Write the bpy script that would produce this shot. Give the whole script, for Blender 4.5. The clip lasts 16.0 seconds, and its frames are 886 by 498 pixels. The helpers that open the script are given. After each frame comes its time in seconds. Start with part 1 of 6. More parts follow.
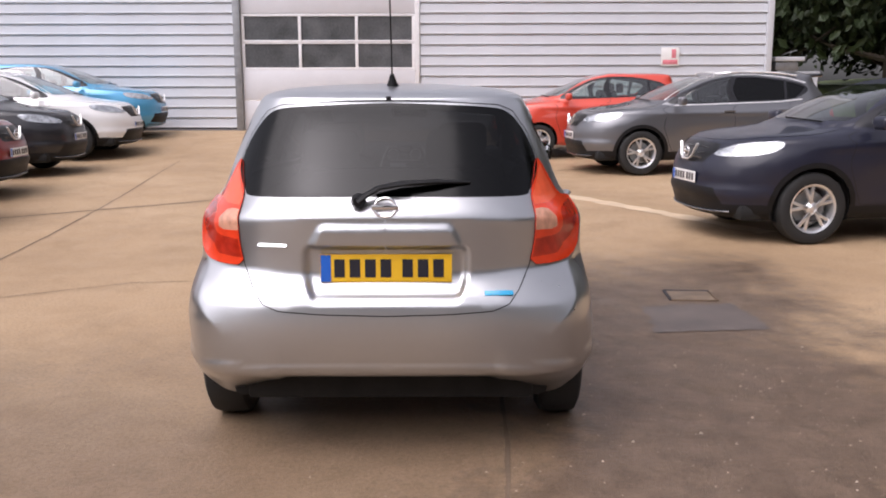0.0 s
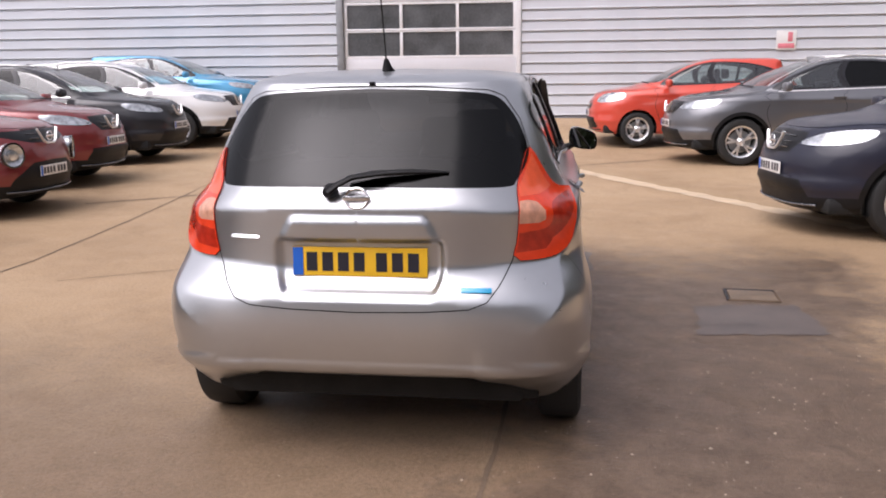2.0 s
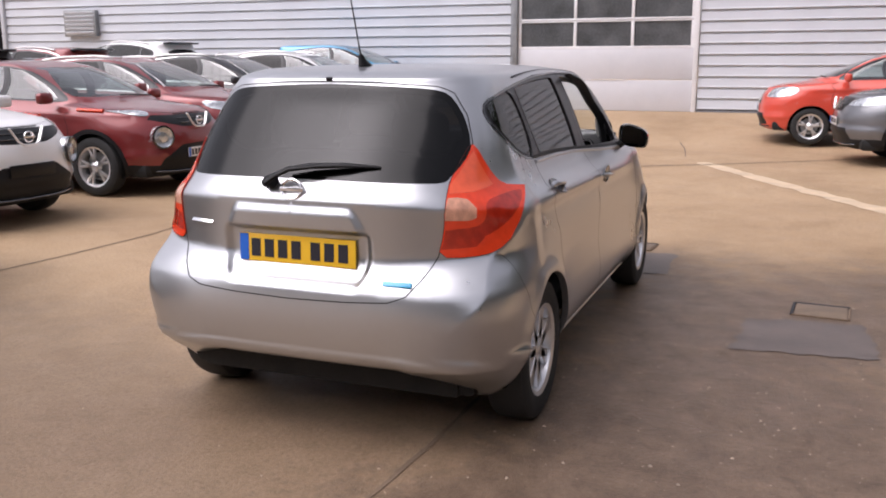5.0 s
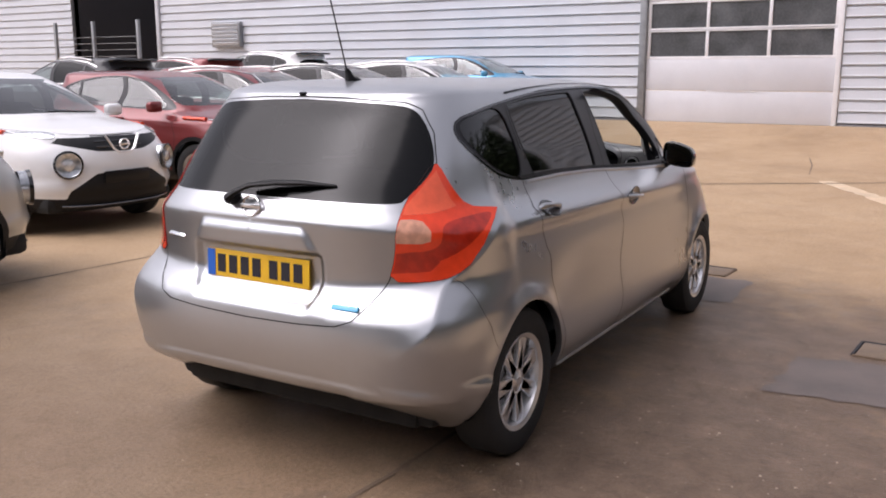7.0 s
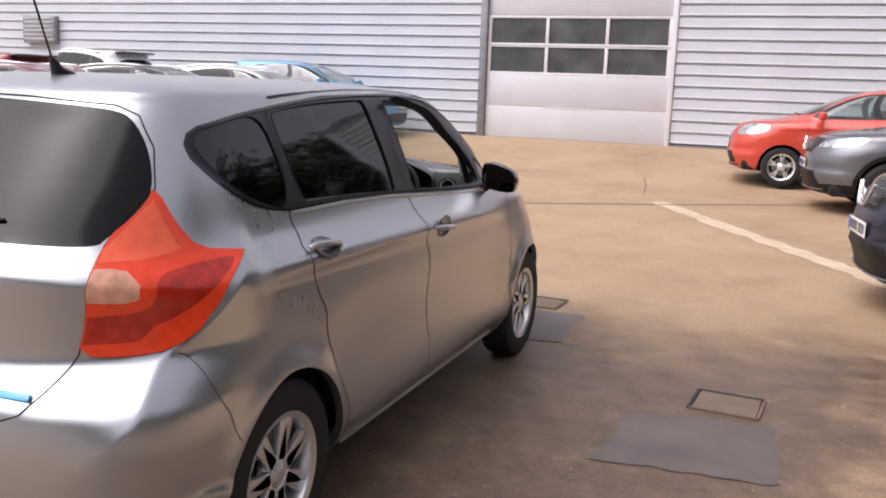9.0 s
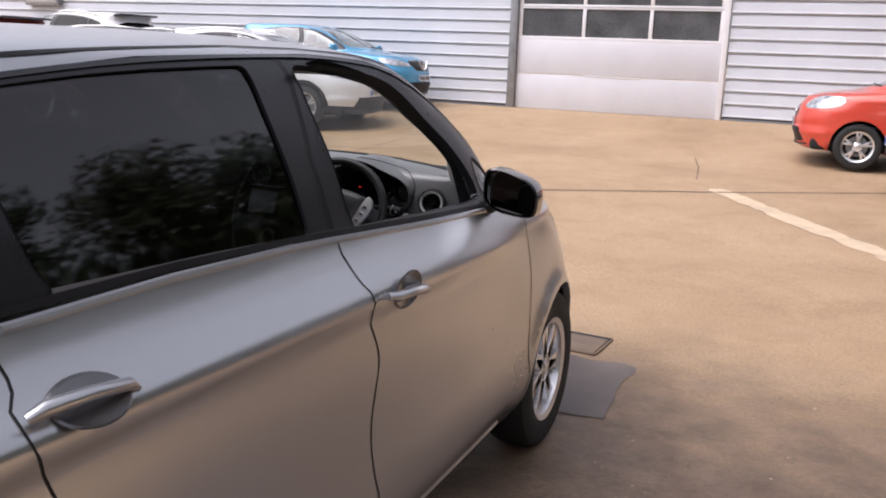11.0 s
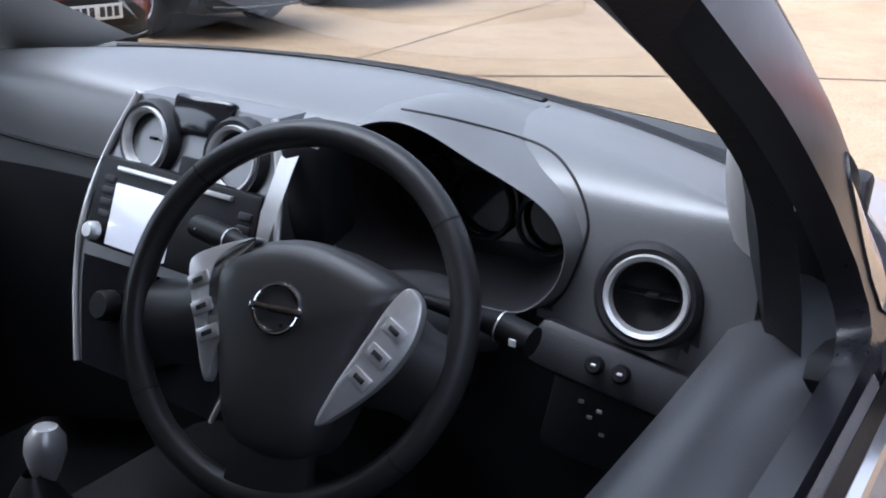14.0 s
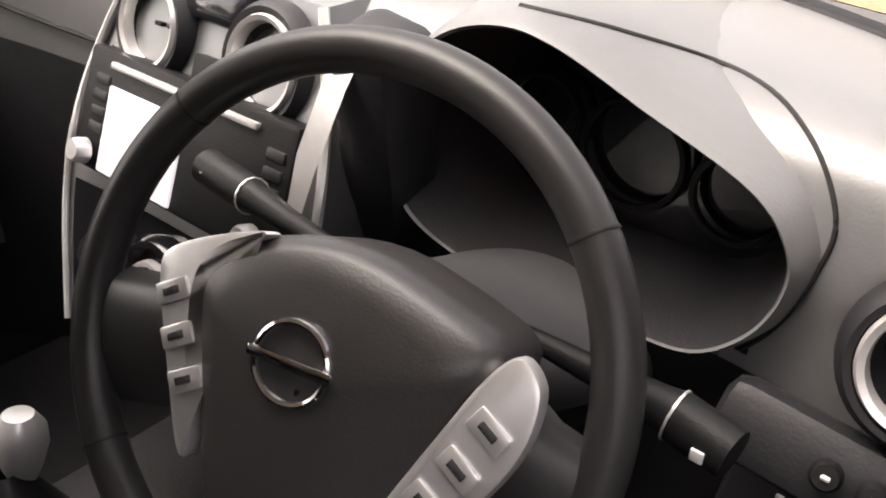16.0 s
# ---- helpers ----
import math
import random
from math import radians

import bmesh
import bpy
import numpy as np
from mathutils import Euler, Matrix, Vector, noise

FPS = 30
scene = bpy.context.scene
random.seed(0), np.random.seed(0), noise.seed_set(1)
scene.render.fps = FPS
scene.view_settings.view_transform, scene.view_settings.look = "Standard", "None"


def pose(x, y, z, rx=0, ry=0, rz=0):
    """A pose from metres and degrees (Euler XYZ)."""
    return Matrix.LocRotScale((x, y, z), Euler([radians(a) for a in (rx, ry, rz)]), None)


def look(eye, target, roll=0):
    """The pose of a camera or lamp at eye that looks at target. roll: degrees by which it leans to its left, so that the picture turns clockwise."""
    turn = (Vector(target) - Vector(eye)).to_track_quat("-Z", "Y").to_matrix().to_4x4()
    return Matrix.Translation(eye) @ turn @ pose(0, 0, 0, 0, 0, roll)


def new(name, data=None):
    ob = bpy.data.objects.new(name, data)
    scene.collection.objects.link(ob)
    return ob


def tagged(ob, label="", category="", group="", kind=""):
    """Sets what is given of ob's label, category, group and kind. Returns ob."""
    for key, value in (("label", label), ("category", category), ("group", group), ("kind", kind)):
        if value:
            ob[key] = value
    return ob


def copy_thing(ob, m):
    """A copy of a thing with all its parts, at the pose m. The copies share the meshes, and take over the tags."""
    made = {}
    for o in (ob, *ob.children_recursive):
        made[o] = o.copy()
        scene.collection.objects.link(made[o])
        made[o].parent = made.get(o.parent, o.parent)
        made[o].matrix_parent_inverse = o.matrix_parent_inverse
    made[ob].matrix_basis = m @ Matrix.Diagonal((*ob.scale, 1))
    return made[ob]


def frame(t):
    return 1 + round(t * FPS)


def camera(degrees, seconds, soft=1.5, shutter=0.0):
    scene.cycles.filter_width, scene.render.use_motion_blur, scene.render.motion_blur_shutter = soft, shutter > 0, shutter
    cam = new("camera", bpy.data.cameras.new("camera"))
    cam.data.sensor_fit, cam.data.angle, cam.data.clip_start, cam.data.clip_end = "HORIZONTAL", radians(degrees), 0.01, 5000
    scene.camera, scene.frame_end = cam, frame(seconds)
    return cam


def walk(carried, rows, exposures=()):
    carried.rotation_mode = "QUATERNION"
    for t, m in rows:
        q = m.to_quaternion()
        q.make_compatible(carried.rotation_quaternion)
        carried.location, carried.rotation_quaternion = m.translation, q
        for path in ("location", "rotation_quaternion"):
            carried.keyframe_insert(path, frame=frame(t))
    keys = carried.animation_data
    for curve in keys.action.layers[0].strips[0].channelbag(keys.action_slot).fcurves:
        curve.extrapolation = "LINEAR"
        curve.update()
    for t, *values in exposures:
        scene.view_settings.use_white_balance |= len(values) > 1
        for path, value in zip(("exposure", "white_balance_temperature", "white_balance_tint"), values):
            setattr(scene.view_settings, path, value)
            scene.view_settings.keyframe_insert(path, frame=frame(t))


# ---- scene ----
cam = camera(52.7, 16.0, soft=1.9)
PATH = [
    (0, (0.223, -3.412, 1.525), (0.224, -1.445, 1.161), -0.1),
    (0.5, (0.391, -3.423, 1.517), (0.344, -1.458, 1.147), 0.3),
    (1, (0.493, -3.33, 1.502), (0.346, -1.37, 1.133), -0.6),
    (1.5, (0.613, -3.212, 1.509), (0.409, -1.261, 1.119), -0.2),
    (2, (0.767, -3.18, 1.506), (0.497, -1.237, 1.119), -0.6),
    (2.5, (1.01, -3.211, 1.526), (0.638, -1.285, 1.135), -0.1),
    (3, (1.136, -3.143, 1.51), (0.704, -1.228, 1.129), -0.6),
    (5.3, (1.862, -2.86, 1.529), (1.08, -1.063, 1.13), -0.6),
    (5.5, (1.894, -2.779, 1.518), (1.066, -1.0, 1.132), -0.9),
    (6, (2.011, -2.645, 1.535), (1.092, -0.908, 1.166), 0.5),
    (6.5, (2.179, -2.565, 1.532), (1.15, -0.893, 1.15), -0.0),
    (7, (2.367, -2.479, 1.551), (1.353, -0.799, 1.163), -0.0),
    (7.5, (2.45, -2.367, 1.54), (1.682, -0.559, 1.167), 1.0),
    (8, (2.469, -2.28, 1.533), (1.773, -0.444, 1.154), 0.3),
    (8.5, (2.345, -1.949, 1.511), (1.654, -0.11, 1.137), 1.5),
    (9, (2.23, -1.591, 1.521), (1.514, 0.242, 1.163), 2.1),
    (9.2, (2.184, -1.41, 1.498), (1.451, 0.414, 1.127), 1.9),
    (11.5, (1.579, 0.452, 1.498), (0.793, 2.239, 1.064), 2.5),
    (12, (1.372, 0.853, 1.489), (0.589, 2.638, 1.04), 3.1),
    (12.5, (1.243, 1.211, 1.453), (0.39, 2.957, 0.979), 1.7),
    (13, (1.11, 1.532, 1.442), (0.106, 3.182, 0.925), 1.7),
    (13.5, (0.931, 1.804, 1.388), (-0.107, 3.401, 0.778), 0.8),
    (14, (0.799, 2.008, 1.342), (-0.212, 3.571, 0.61), 1.8),
    (14.5, (0.739, 2.175, 1.313), (-0.335, 3.618, 0.437), 1.0),
    (15, (0.688, 2.245, 1.31), (-0.416, 3.598, 0.334), -0.0),
    (15.5, (0.634, 2.269, 1.302), (-0.439, 3.623, 0.295), 1.0),
    (16, (0.583, 2.289, 1.291), (-0.501, 3.621, 0.266), 2.2),
]
walk(cam, [(t, look(eye, target, roll)) for t, eye, target, roll in PATH], [(0, 0.58, 6300, 21), (7.5, 0.55, 6300, 21), (9, 0.66, 6300, 21), (11.5, 0.78, 6150, 20), (12.5, 0.92, 5950, 18), (13.5, 1.05, 5600, 14), (14, 1.55, 5400, 16), (14.5, 2.05, 6100, 18), (15, 2.4, 6900, 20), (16, 2.45, 7250, 21)])

# ---- light ----
world = bpy.data.worlds.new("overcast_sky")
scene.world = world
world.use_nodes = True
wn, wl = world.node_tree.nodes, world.node_tree.links
sky = wn.new("ShaderNodeTexSky")
sky.sky_type, sky.sun_disc = "NISHITA", False
sky.sun_elevation, sky.sun_rotation = radians(58), radians(225)
sky.air_density, sky.dust_density = 1.2, 4.0
pale = wn.new("ShaderNodeHueSaturation")
pale.inputs["Saturation"].default_value = 0.22
pale.inputs["Value"].default_value = 1.0
wl.new(sky.outputs["Color"], pale.inputs["Color"])
wl.new(pale.outputs["Color"], wn["Background"].inputs["Color"])
wn["Background"].inputs["Strength"].default_value = 0.12
sun_data = bpy.data.lights.new("sun", "SUN")
sun_data.energy, sun_data.angle, sun_data.color = 1.5, radians(70), (1.0, 0.96, 0.9)
sun = new("sun", sun_data)
sun.matrix_world = look((-10, -10, 22), (0, 0, 0))


# ---- materials ----
def shader(name, base=(0.5, 0.5, 0.5), rough=0.5, metal=0.0, coat=0.0, var=0.15, scale=8.0, bump=0.0, bump_scale=60.0, spec=0.5, emit=None, detail=4.0, wear=None, coat_rough=0.04):
    """A principled surface with a broad and a fine variation of its colour and roughness."""
    m = bpy.data.materials.new(name)
    m.use_nodes = True
    nt = m.node_tree
    n, l = nt.nodes, nt.links
    b = n["Principled BSDF"]
    b.inputs["Metallic"].default_value = metal
    b.inputs["Coat Weight"].default_value = coat
    b.inputs["Coat Roughness"].default_value = coat_rough
    b.inputs["Specular IOR Level"].default_value = spec
    co = n.new("ShaderNodeTexCoord")
    big = n.new("ShaderNodeTexNoise")
    big.inputs["Scale"].default_value, big.inputs["Detail"].default_value = scale, detail
    fine = n.new("ShaderNodeTexNoise")
    fine.inputs["Scale"].default_value, fine.inputs["Detail"].default_value = scale * 14, 3.0
    l.new(co.outputs["Object"], big.inputs["Vector"])
    l.new(co.outputs["Object"], fine.inputs["Vector"])
    mix = n.new("ShaderNodeMath")
    mix.operation = "MULTIPLY_ADD"
    l.new(fine.outputs["Fac"], mix.inputs[0])
    mix.inputs[1].default_value = 0.4
    l.new(big.outputs["Fac"], mix.inputs[2])
    ramp = n.new("ShaderNodeValToRGB")
    lo, hi = 1 - var, 1 + var
    ramp.color_ramp.elements[0].position, ramp.color_ramp.elements[1].position = 0.4, 1.0
    ramp.color_ramp.elements[0].color = (*[min(1, c * lo) for c in base], 1)
    ramp.color_ramp.elements[1].color = (*[min(1, c * hi) for c in (wear or base)], 1)
    l.new(mix.outputs[0], ramp.inputs["Fac"])
    l.new(ramp.outputs["Color"], b.inputs["Base Color"])
    rr = n.new("ShaderNodeMapRange")
    rr.inputs["From Min"].default_value, rr.inputs["From Max"].default_value = 0.4, 1.0
    rr.inputs["To Min"].default_value, rr.inputs["To Max"].default_value = max(0.02, rough * 0.85), min(1, rough * 1.15)
    l.new(mix.outputs[0], rr.inputs["Value"])
    l.new(rr.outputs["Result"], b.inputs["Roughness"])
    if bump:
        grain = n.new("ShaderNodeTexNoise")
        grain.inputs["Scale"].default_value, grain.inputs["Detail"].default_value = bump_scale, 5.0
        l.new(co.outputs["Object"], grain.inputs["Vector"])
        bp = n.new("ShaderNodeBump")
        bp.inputs["Strength"].default_value, bp.inputs["Distance"].default_value = bump, 0.004
        l.new(grain.outputs["Fac"], bp.inputs["Height"])
        l.new(bp.outputs["Normal"], b.inputs["Normal"])
    if emit:
        b.inputs["Emission Color"].default_value = (*emit[:3], 1)
        b.inputs["Emission Strength"].default_value = emit[3]
    return m


def glazing(name, tint, gloss=0.02, base=0.05, rim=0.9):
    """A thin pane: tinted see-through glass with a mirror's gloss by Fresnel."""
    m = bpy.data.materials.new(name)
    m.use_nodes = True
    n, l = m.node_tree.nodes, m.node_tree.links
    n.remove(n["Principled BSDF"])
    clear, shine, fr, mix = n.new("ShaderNodeBsdfTransparent"), n.new("ShaderNodeBsdfGlossy"), n.new("ShaderNodeLayerWeight"), n.new("ShaderNodeMixShader")
    fr.inputs["Blend"].default_value = 0.5
    steep, level = n.new("ShaderNodeMath"), n.new("ShaderNodeMath")
    steep.operation, level.operation = "POWER", "MULTIPLY_ADD"
    l.new(fr.outputs["Facing"], steep.inputs[0])
    steep.inputs[1].default_value, level.inputs[1].default_value, level.inputs[2].default_value = 4.0, rim, base
    l.new(steep.outputs[0], level.inputs[0])
    clear.inputs["Color"].default_value = (*tint, 1)
    shine.inputs["Roughness"].default_value = gloss
    shine.inputs["Color"].default_value = (0.95, 0.95, 0.95, 1)

    l.new(level.outputs[0], mix.inputs["Fac"])
    l.new(clear.outputs["BSDF"], mix.inputs[1])
    l.new(shine.outputs["BSDF"], mix.inputs[2])
    l.new(mix.outputs["Shader"], n["Material Output"].inputs["Surface"])
    return m


def car_paint(name, base, metal=0.0, rough=0.35, coat=0.8, coat_rough=0.06):
    return shader(name, base, rough, metal, coat, var=0.03, scale=2.0, coat_rough=coat_rough)


SILVER = car_paint("silver_metallic_paint", (0.545, 0.555, 0.57), 0.9, 0.31, 0.5, 0.14)
BLACK_PLASTIC = shader("black_plastic", (0.010, 0.010, 0.011), 0.50, spec=0.25, bump=0.1, bump_scale=400)
GLOSS_BLACK = shader("gloss_black", (0.010, 0.010, 0.012), 0.12, coat=0.6)
PILLAR_BLACK = shader("satin_black_pillar", (0.011, 0.011, 0.014), 0.30, spec=0.5)
RUBBER = shader("tyre_rubber", (0.017, 0.017, 0.017), 0.75, bump=0.3, bump_scale=120, var=0.3)
RIM = shader("silver_alloy", (0.80, 0.80, 0.81), 0.32, 0.85, 0.3, var=0.06)
CHROME = shader("chrome", (0.85, 0.85, 0.86), 0.08, 1.0, var=0.03)
DARK = shader("dark_underside", (0.008, 0.008, 0.008), 0.8)
GRILLE = shader("black_grille", (0.008, 0.008, 0.009), 0.35, spec=0.3)
GAP = shader("dark_gap", (0.006, 0.006, 0.006), 0.7)
PRIVACY = glazing("privacy_glass", (0.018, 0.019, 0.021), gloss=0.16, base=0.028, rim=0.4)
SIDE_PRIVACY = glazing("privacy_side_glass", (0.018, 0.019, 0.021), gloss=0.04, base=0.07, rim=0.5)
CLEAR = glazing("clear_glass", (0.86, 0.90, 0.88))
LIGHT_TINT = glazing("light_tinted_glass", (0.60, 0.68, 0.66), base=0.12)
RED_LENS = shader("red_lamp_lens", (0.74, 0.055, 0.015), 0.14, coat=0.25, var=0.12, scale=30)
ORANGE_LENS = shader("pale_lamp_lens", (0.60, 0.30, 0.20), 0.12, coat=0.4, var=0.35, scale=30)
DARKRED_LENS = shader("deep_red_lens", (0.40, 0.022, 0.008), 0.14, coat=0.4, var=0.35, scale=30)
CORAL_LENS = shader("coral_lamp_lens", (0.80, 0.115, 0.045), 0.16, coat=0.3, var=0.1, scale=30)
PLATE_Y = shader("yellow_number_plate", (0.90, 0.53, 0.02), 0.35, coat=0.4, var=0.05)
PLATE_W = shader("white_number_plate", (0.78, 0.78, 0.76), 0.35, coat=0.4, var=0.05)
PLATE_BLUE = shader("blue_plate_band", (0.01, 0.12, 0.55), 0.35, coat=0.4)
PLATE_INK = shader("plate_black", (0.02, 0.02, 0.03), 0.4)
BADGE_BLUE = shader("bright_blue_badge", (0.02, 0.35, 0.62), 0.25, coat=0.6)
LAMP_GLASS = shader("headlamp_reflector", (0.52, 0.54, 0.56), 0.20, 0.7, coat=0.6, var=0.7, scale=14)
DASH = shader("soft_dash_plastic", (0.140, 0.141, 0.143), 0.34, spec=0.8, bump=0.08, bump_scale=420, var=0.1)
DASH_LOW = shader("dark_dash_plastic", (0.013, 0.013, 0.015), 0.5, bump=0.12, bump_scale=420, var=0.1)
HUB = shader("black_wheel_pad", (0.042, 0.040, 0.040), 0.40, spec=0.8, bump=0.08, bump_scale=600, var=0.1)
LEATHER = shader("black_leather", (0.024, 0.0235, 0.024), 0.38, bump=0.05, bump_scale=700, var=0.15)
SATIN = shader("satin_silver_trim", (0.84, 0.83, 0.82), 0.32, 0.65, var=0.08)
PIANO = shader("dark_silver_trim", (0.16, 0.16, 0.165), 0.25, 0.7, coat=0.4, var=0.08)
CONSOLE = shader("dark_silver_console", (0.22, 0.22, 0.225), 0.36, 0.6, coat=0.3, var=0.08)
FABRIC = shader("dark_seat_fabric", (0.016, 0.016, 0.018), 0.9, bump=0.4, bump_scale=500, var=0.2)
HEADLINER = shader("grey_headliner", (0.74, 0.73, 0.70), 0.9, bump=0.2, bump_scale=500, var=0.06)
DOOR_PAD = shader("padded_door_card", (0.075, 0.076, 0.080), 0.35, bump=0.08, bump_scale=420, var=0.1)
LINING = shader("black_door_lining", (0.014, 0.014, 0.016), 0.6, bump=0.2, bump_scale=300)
SCREEN = shader("pale_screen", (0.55, 0.55, 0.56), 0.12, coat=0.8, emit=(0.85, 0.88, 0.95, 0.16), var=0.05)
FELT = shader("grey_window_felt", (0.10, 0.10, 0.105), 0.7, bump=0.2, bump_scale=400)
MIRROR_GLASS = shader("mirror_glass", (0.9, 0.9, 0.9), 0.02, 1.0, var=0.01)
NEEDLE = shader("red_warning_lamp", (0.6, 0.02, 0.02), 0.4, emit=(1, 0.05, 0.03, 0.5))


# ---- mesh helpers ----
def finish(bm, name, mat, parent=None, label="", smooth=True, angle=40):
    me = bpy.data.meshes.new(name)
    if smooth:
        for fc in bm.faces:
            fc.smooth = True
        for e in bm.edges:
            if len(e.link_faces) == 2 and e.calc_face_angle(0) > radians(angle):
                e.smooth = False
    bm.to_mesh(me)
    bm.free()
    me.materials.append(mat)
    ob = new(name, me)
    if parent is not None:
        ob.parent = parent
    if label:
        ob["label"] = label
    return ob


def part(name, bm, material, parent, label=""):
    return finish(bm, name, material, parent, label)


def thing(name, m, label, category, group="", kind=""):
    """An empty at the base of a thing made of parts."""
    ob = new(name)
    ob.empty_display_size = 0.1
    ob.matrix_world = m
    return tagged(ob, label, category, group, kind)


def box(sx, sy, sz, at=(0, 0, 0), bevel=0.0, turn=(0, 0, 0), bm=None, seg=2, taper=1.0):
    """A bevelled block, its middle at at."""
    own = bmesh.new()
    bmesh.ops.create_cube(own, size=1)
    for v in own.verts:
        k = taper if v.co.z > 0 else 1.0
        v.co = Vector((v.co.x * sx * k, v.co.y * sy * k, v.co.z * sz))
    if bevel:
        bmesh.ops.bevel(own, geom=own.edges[:], offset=bevel, segments=seg, affect="EDGES", profile=0.5)
    own.transform(pose(*at, *turn))
    return join(bm, own)


def join(bm, own):
    if bm is None:
        return own
    tmp = bpy.data.meshes.new("tmp")
    own.to_mesh(tmp)
    own.free()
    bm.from_mesh(tmp)
    bpy.data.meshes.remove(tmp)
    return bm


def lathe(profile, seg=48, m=None, bm=None, cap=False):
    """Profile of (radius, height) turned round z."""
    own = bmesh.new()
    rows = []
    for r, h in profile:
        rows.append([own.verts.new((r * math.cos(2 * math.pi * k / seg), r * math.sin(2 * math.pi * k / seg), h)) for k in range(seg)])
    for a, b in zip(rows, rows[1:]):
        for k in range(seg):
            own.faces.new((a[k], a[(k + 1) % seg], b[(k + 1) % seg], b[k]))
    if cap:
        own.faces.new(rows[0][::-1])
        own.faces.new(rows[-1])
    bmesh.ops.remove_doubles(own, verts=own.verts[:], dist=1e-6)
    bmesh.ops.recalc_face_normals(own, faces=own.faces[:])
    if m is not None:
        own.transform(m)
    return join(bm, own)


def tube(points, radius, seg=10, bm=None, closed=False, flat=1.0, caps=True):
    """A round rod along points; radius is a number or one for each point."""
    own = bmesh.new()
    pts = [Vector(p) for p in points]
    n = len(pts)
    up = Vector((0, 0, 1))
    rings = []
    for i, p in enumerate(pts):
        a = pts[(i - 1) % n] if (i or closed) else p
        b = pts[(i + 1) % n] if (i < n - 1 or closed) else p
        d = (b - a).normalized()
        side = d.cross(up if abs(d.z) < 0.95 else Vector((0, 1, 0))).normalized()
        over = side.cross(d)
        r = radius[i] if isinstance(radius, (list, tuple)) else radius
        rings.append([own.verts.new(p + r * math.cos(2 * math.pi * k / seg) * side + flat * r * math.sin(2 * math.pi * k / seg) * over) for k in range(seg)])
    for i in range(n if closed else n - 1):
        a, b = rings[i], rings[(i + 1) % n]
        for k in range(seg):
            own.faces.new((a[k], a[(k + 1) % seg], b[(k + 1) % seg], b[k]))
    if not closed and caps:
        own.faces.new(rings[0][::-1])
        own.faces.new(rings[-1])
    bmesh.ops.recalc_face_normals(own, faces=own.faces[:])
    return join(bm, own)


def slab(outline, depth, m=None, bm=None, bevel=0.0):
    """A flat outline (x, y) thickened to depth along z, with a bevelled rim."""
    own = bmesh.new()
    f = own.faces.new([own.verts.new((x, y, 0)) for x, y in outline])
    got = bmesh.ops.extrude_face_region(own, geom=[f])
    for v in got["geom"]:
        if isinstance(v, bmesh.types.BMVert):
            v.co.z += depth
    bmesh.ops.recalc_face_normals(own, faces=own.faces[:])
    if bevel:
        rim = [e for e in own.edges if abs(e.verts[0].co.z - depth) < 1e-6 and abs(e.verts[1].co.z - depth) < 1e-6]
        bmesh.ops.bevel(own, geom=rim, offset=bevel, segments=2, affect="EDGES", profile=0.5)
    if m is not None:
        own.transform(m)
    return join(bm, own)


def chaikin(pts, times=2, closed=True):
    """Rounds the corners of a polyline."""
    for _ in range(times):
        out = []
        n = len(pts)
        if not closed:
            out.append(pts[0])
        for i in range(n if closed else n - 1):
            a, b = np.array(pts[i], float), np.array(pts[(i + 1) % n], float)
            out += [tuple(0.75 * a + 0.25 * b), tuple(0.25 * a + 0.75 * b)]
        if not closed:
            out.append(pts[-1])
        pts = out
    return pts


def dense(pts, step, closed=True):
    out = []
    n = len(pts)
    for i in range(n if closed else n - 1):
        a, b = np.array(pts[i], float), np.array(pts[(i + 1) % n], float)
        k = max(1, int(np.linalg.norm(b - a) / step + 0.5))
        out += [tuple(a + (b - a) * j / k) for j in range(k)]
    if not closed:
        out.append(tuple(pts[-1]))
    return out


def inside(poly, pts):
    """Which of the points (n, 2) lie in the polygon."""
    x, y = pts[:, 0], pts[:, 1]
    res = np.zeros(len(pts), bool)
    n = len(poly)
    for i in range(n):
        (x1, y1), (x2, y2) = poly[i], poly[(i + 1) % n]
        cross = (y1 > y) != (y2 > y)
        with np.errstate(divide="ignore", invalid="ignore"):
            res ^= cross & (x < (x2 - x1) * (y - y1) / (y2 - y1 + 1e-15) + x1)
    return res


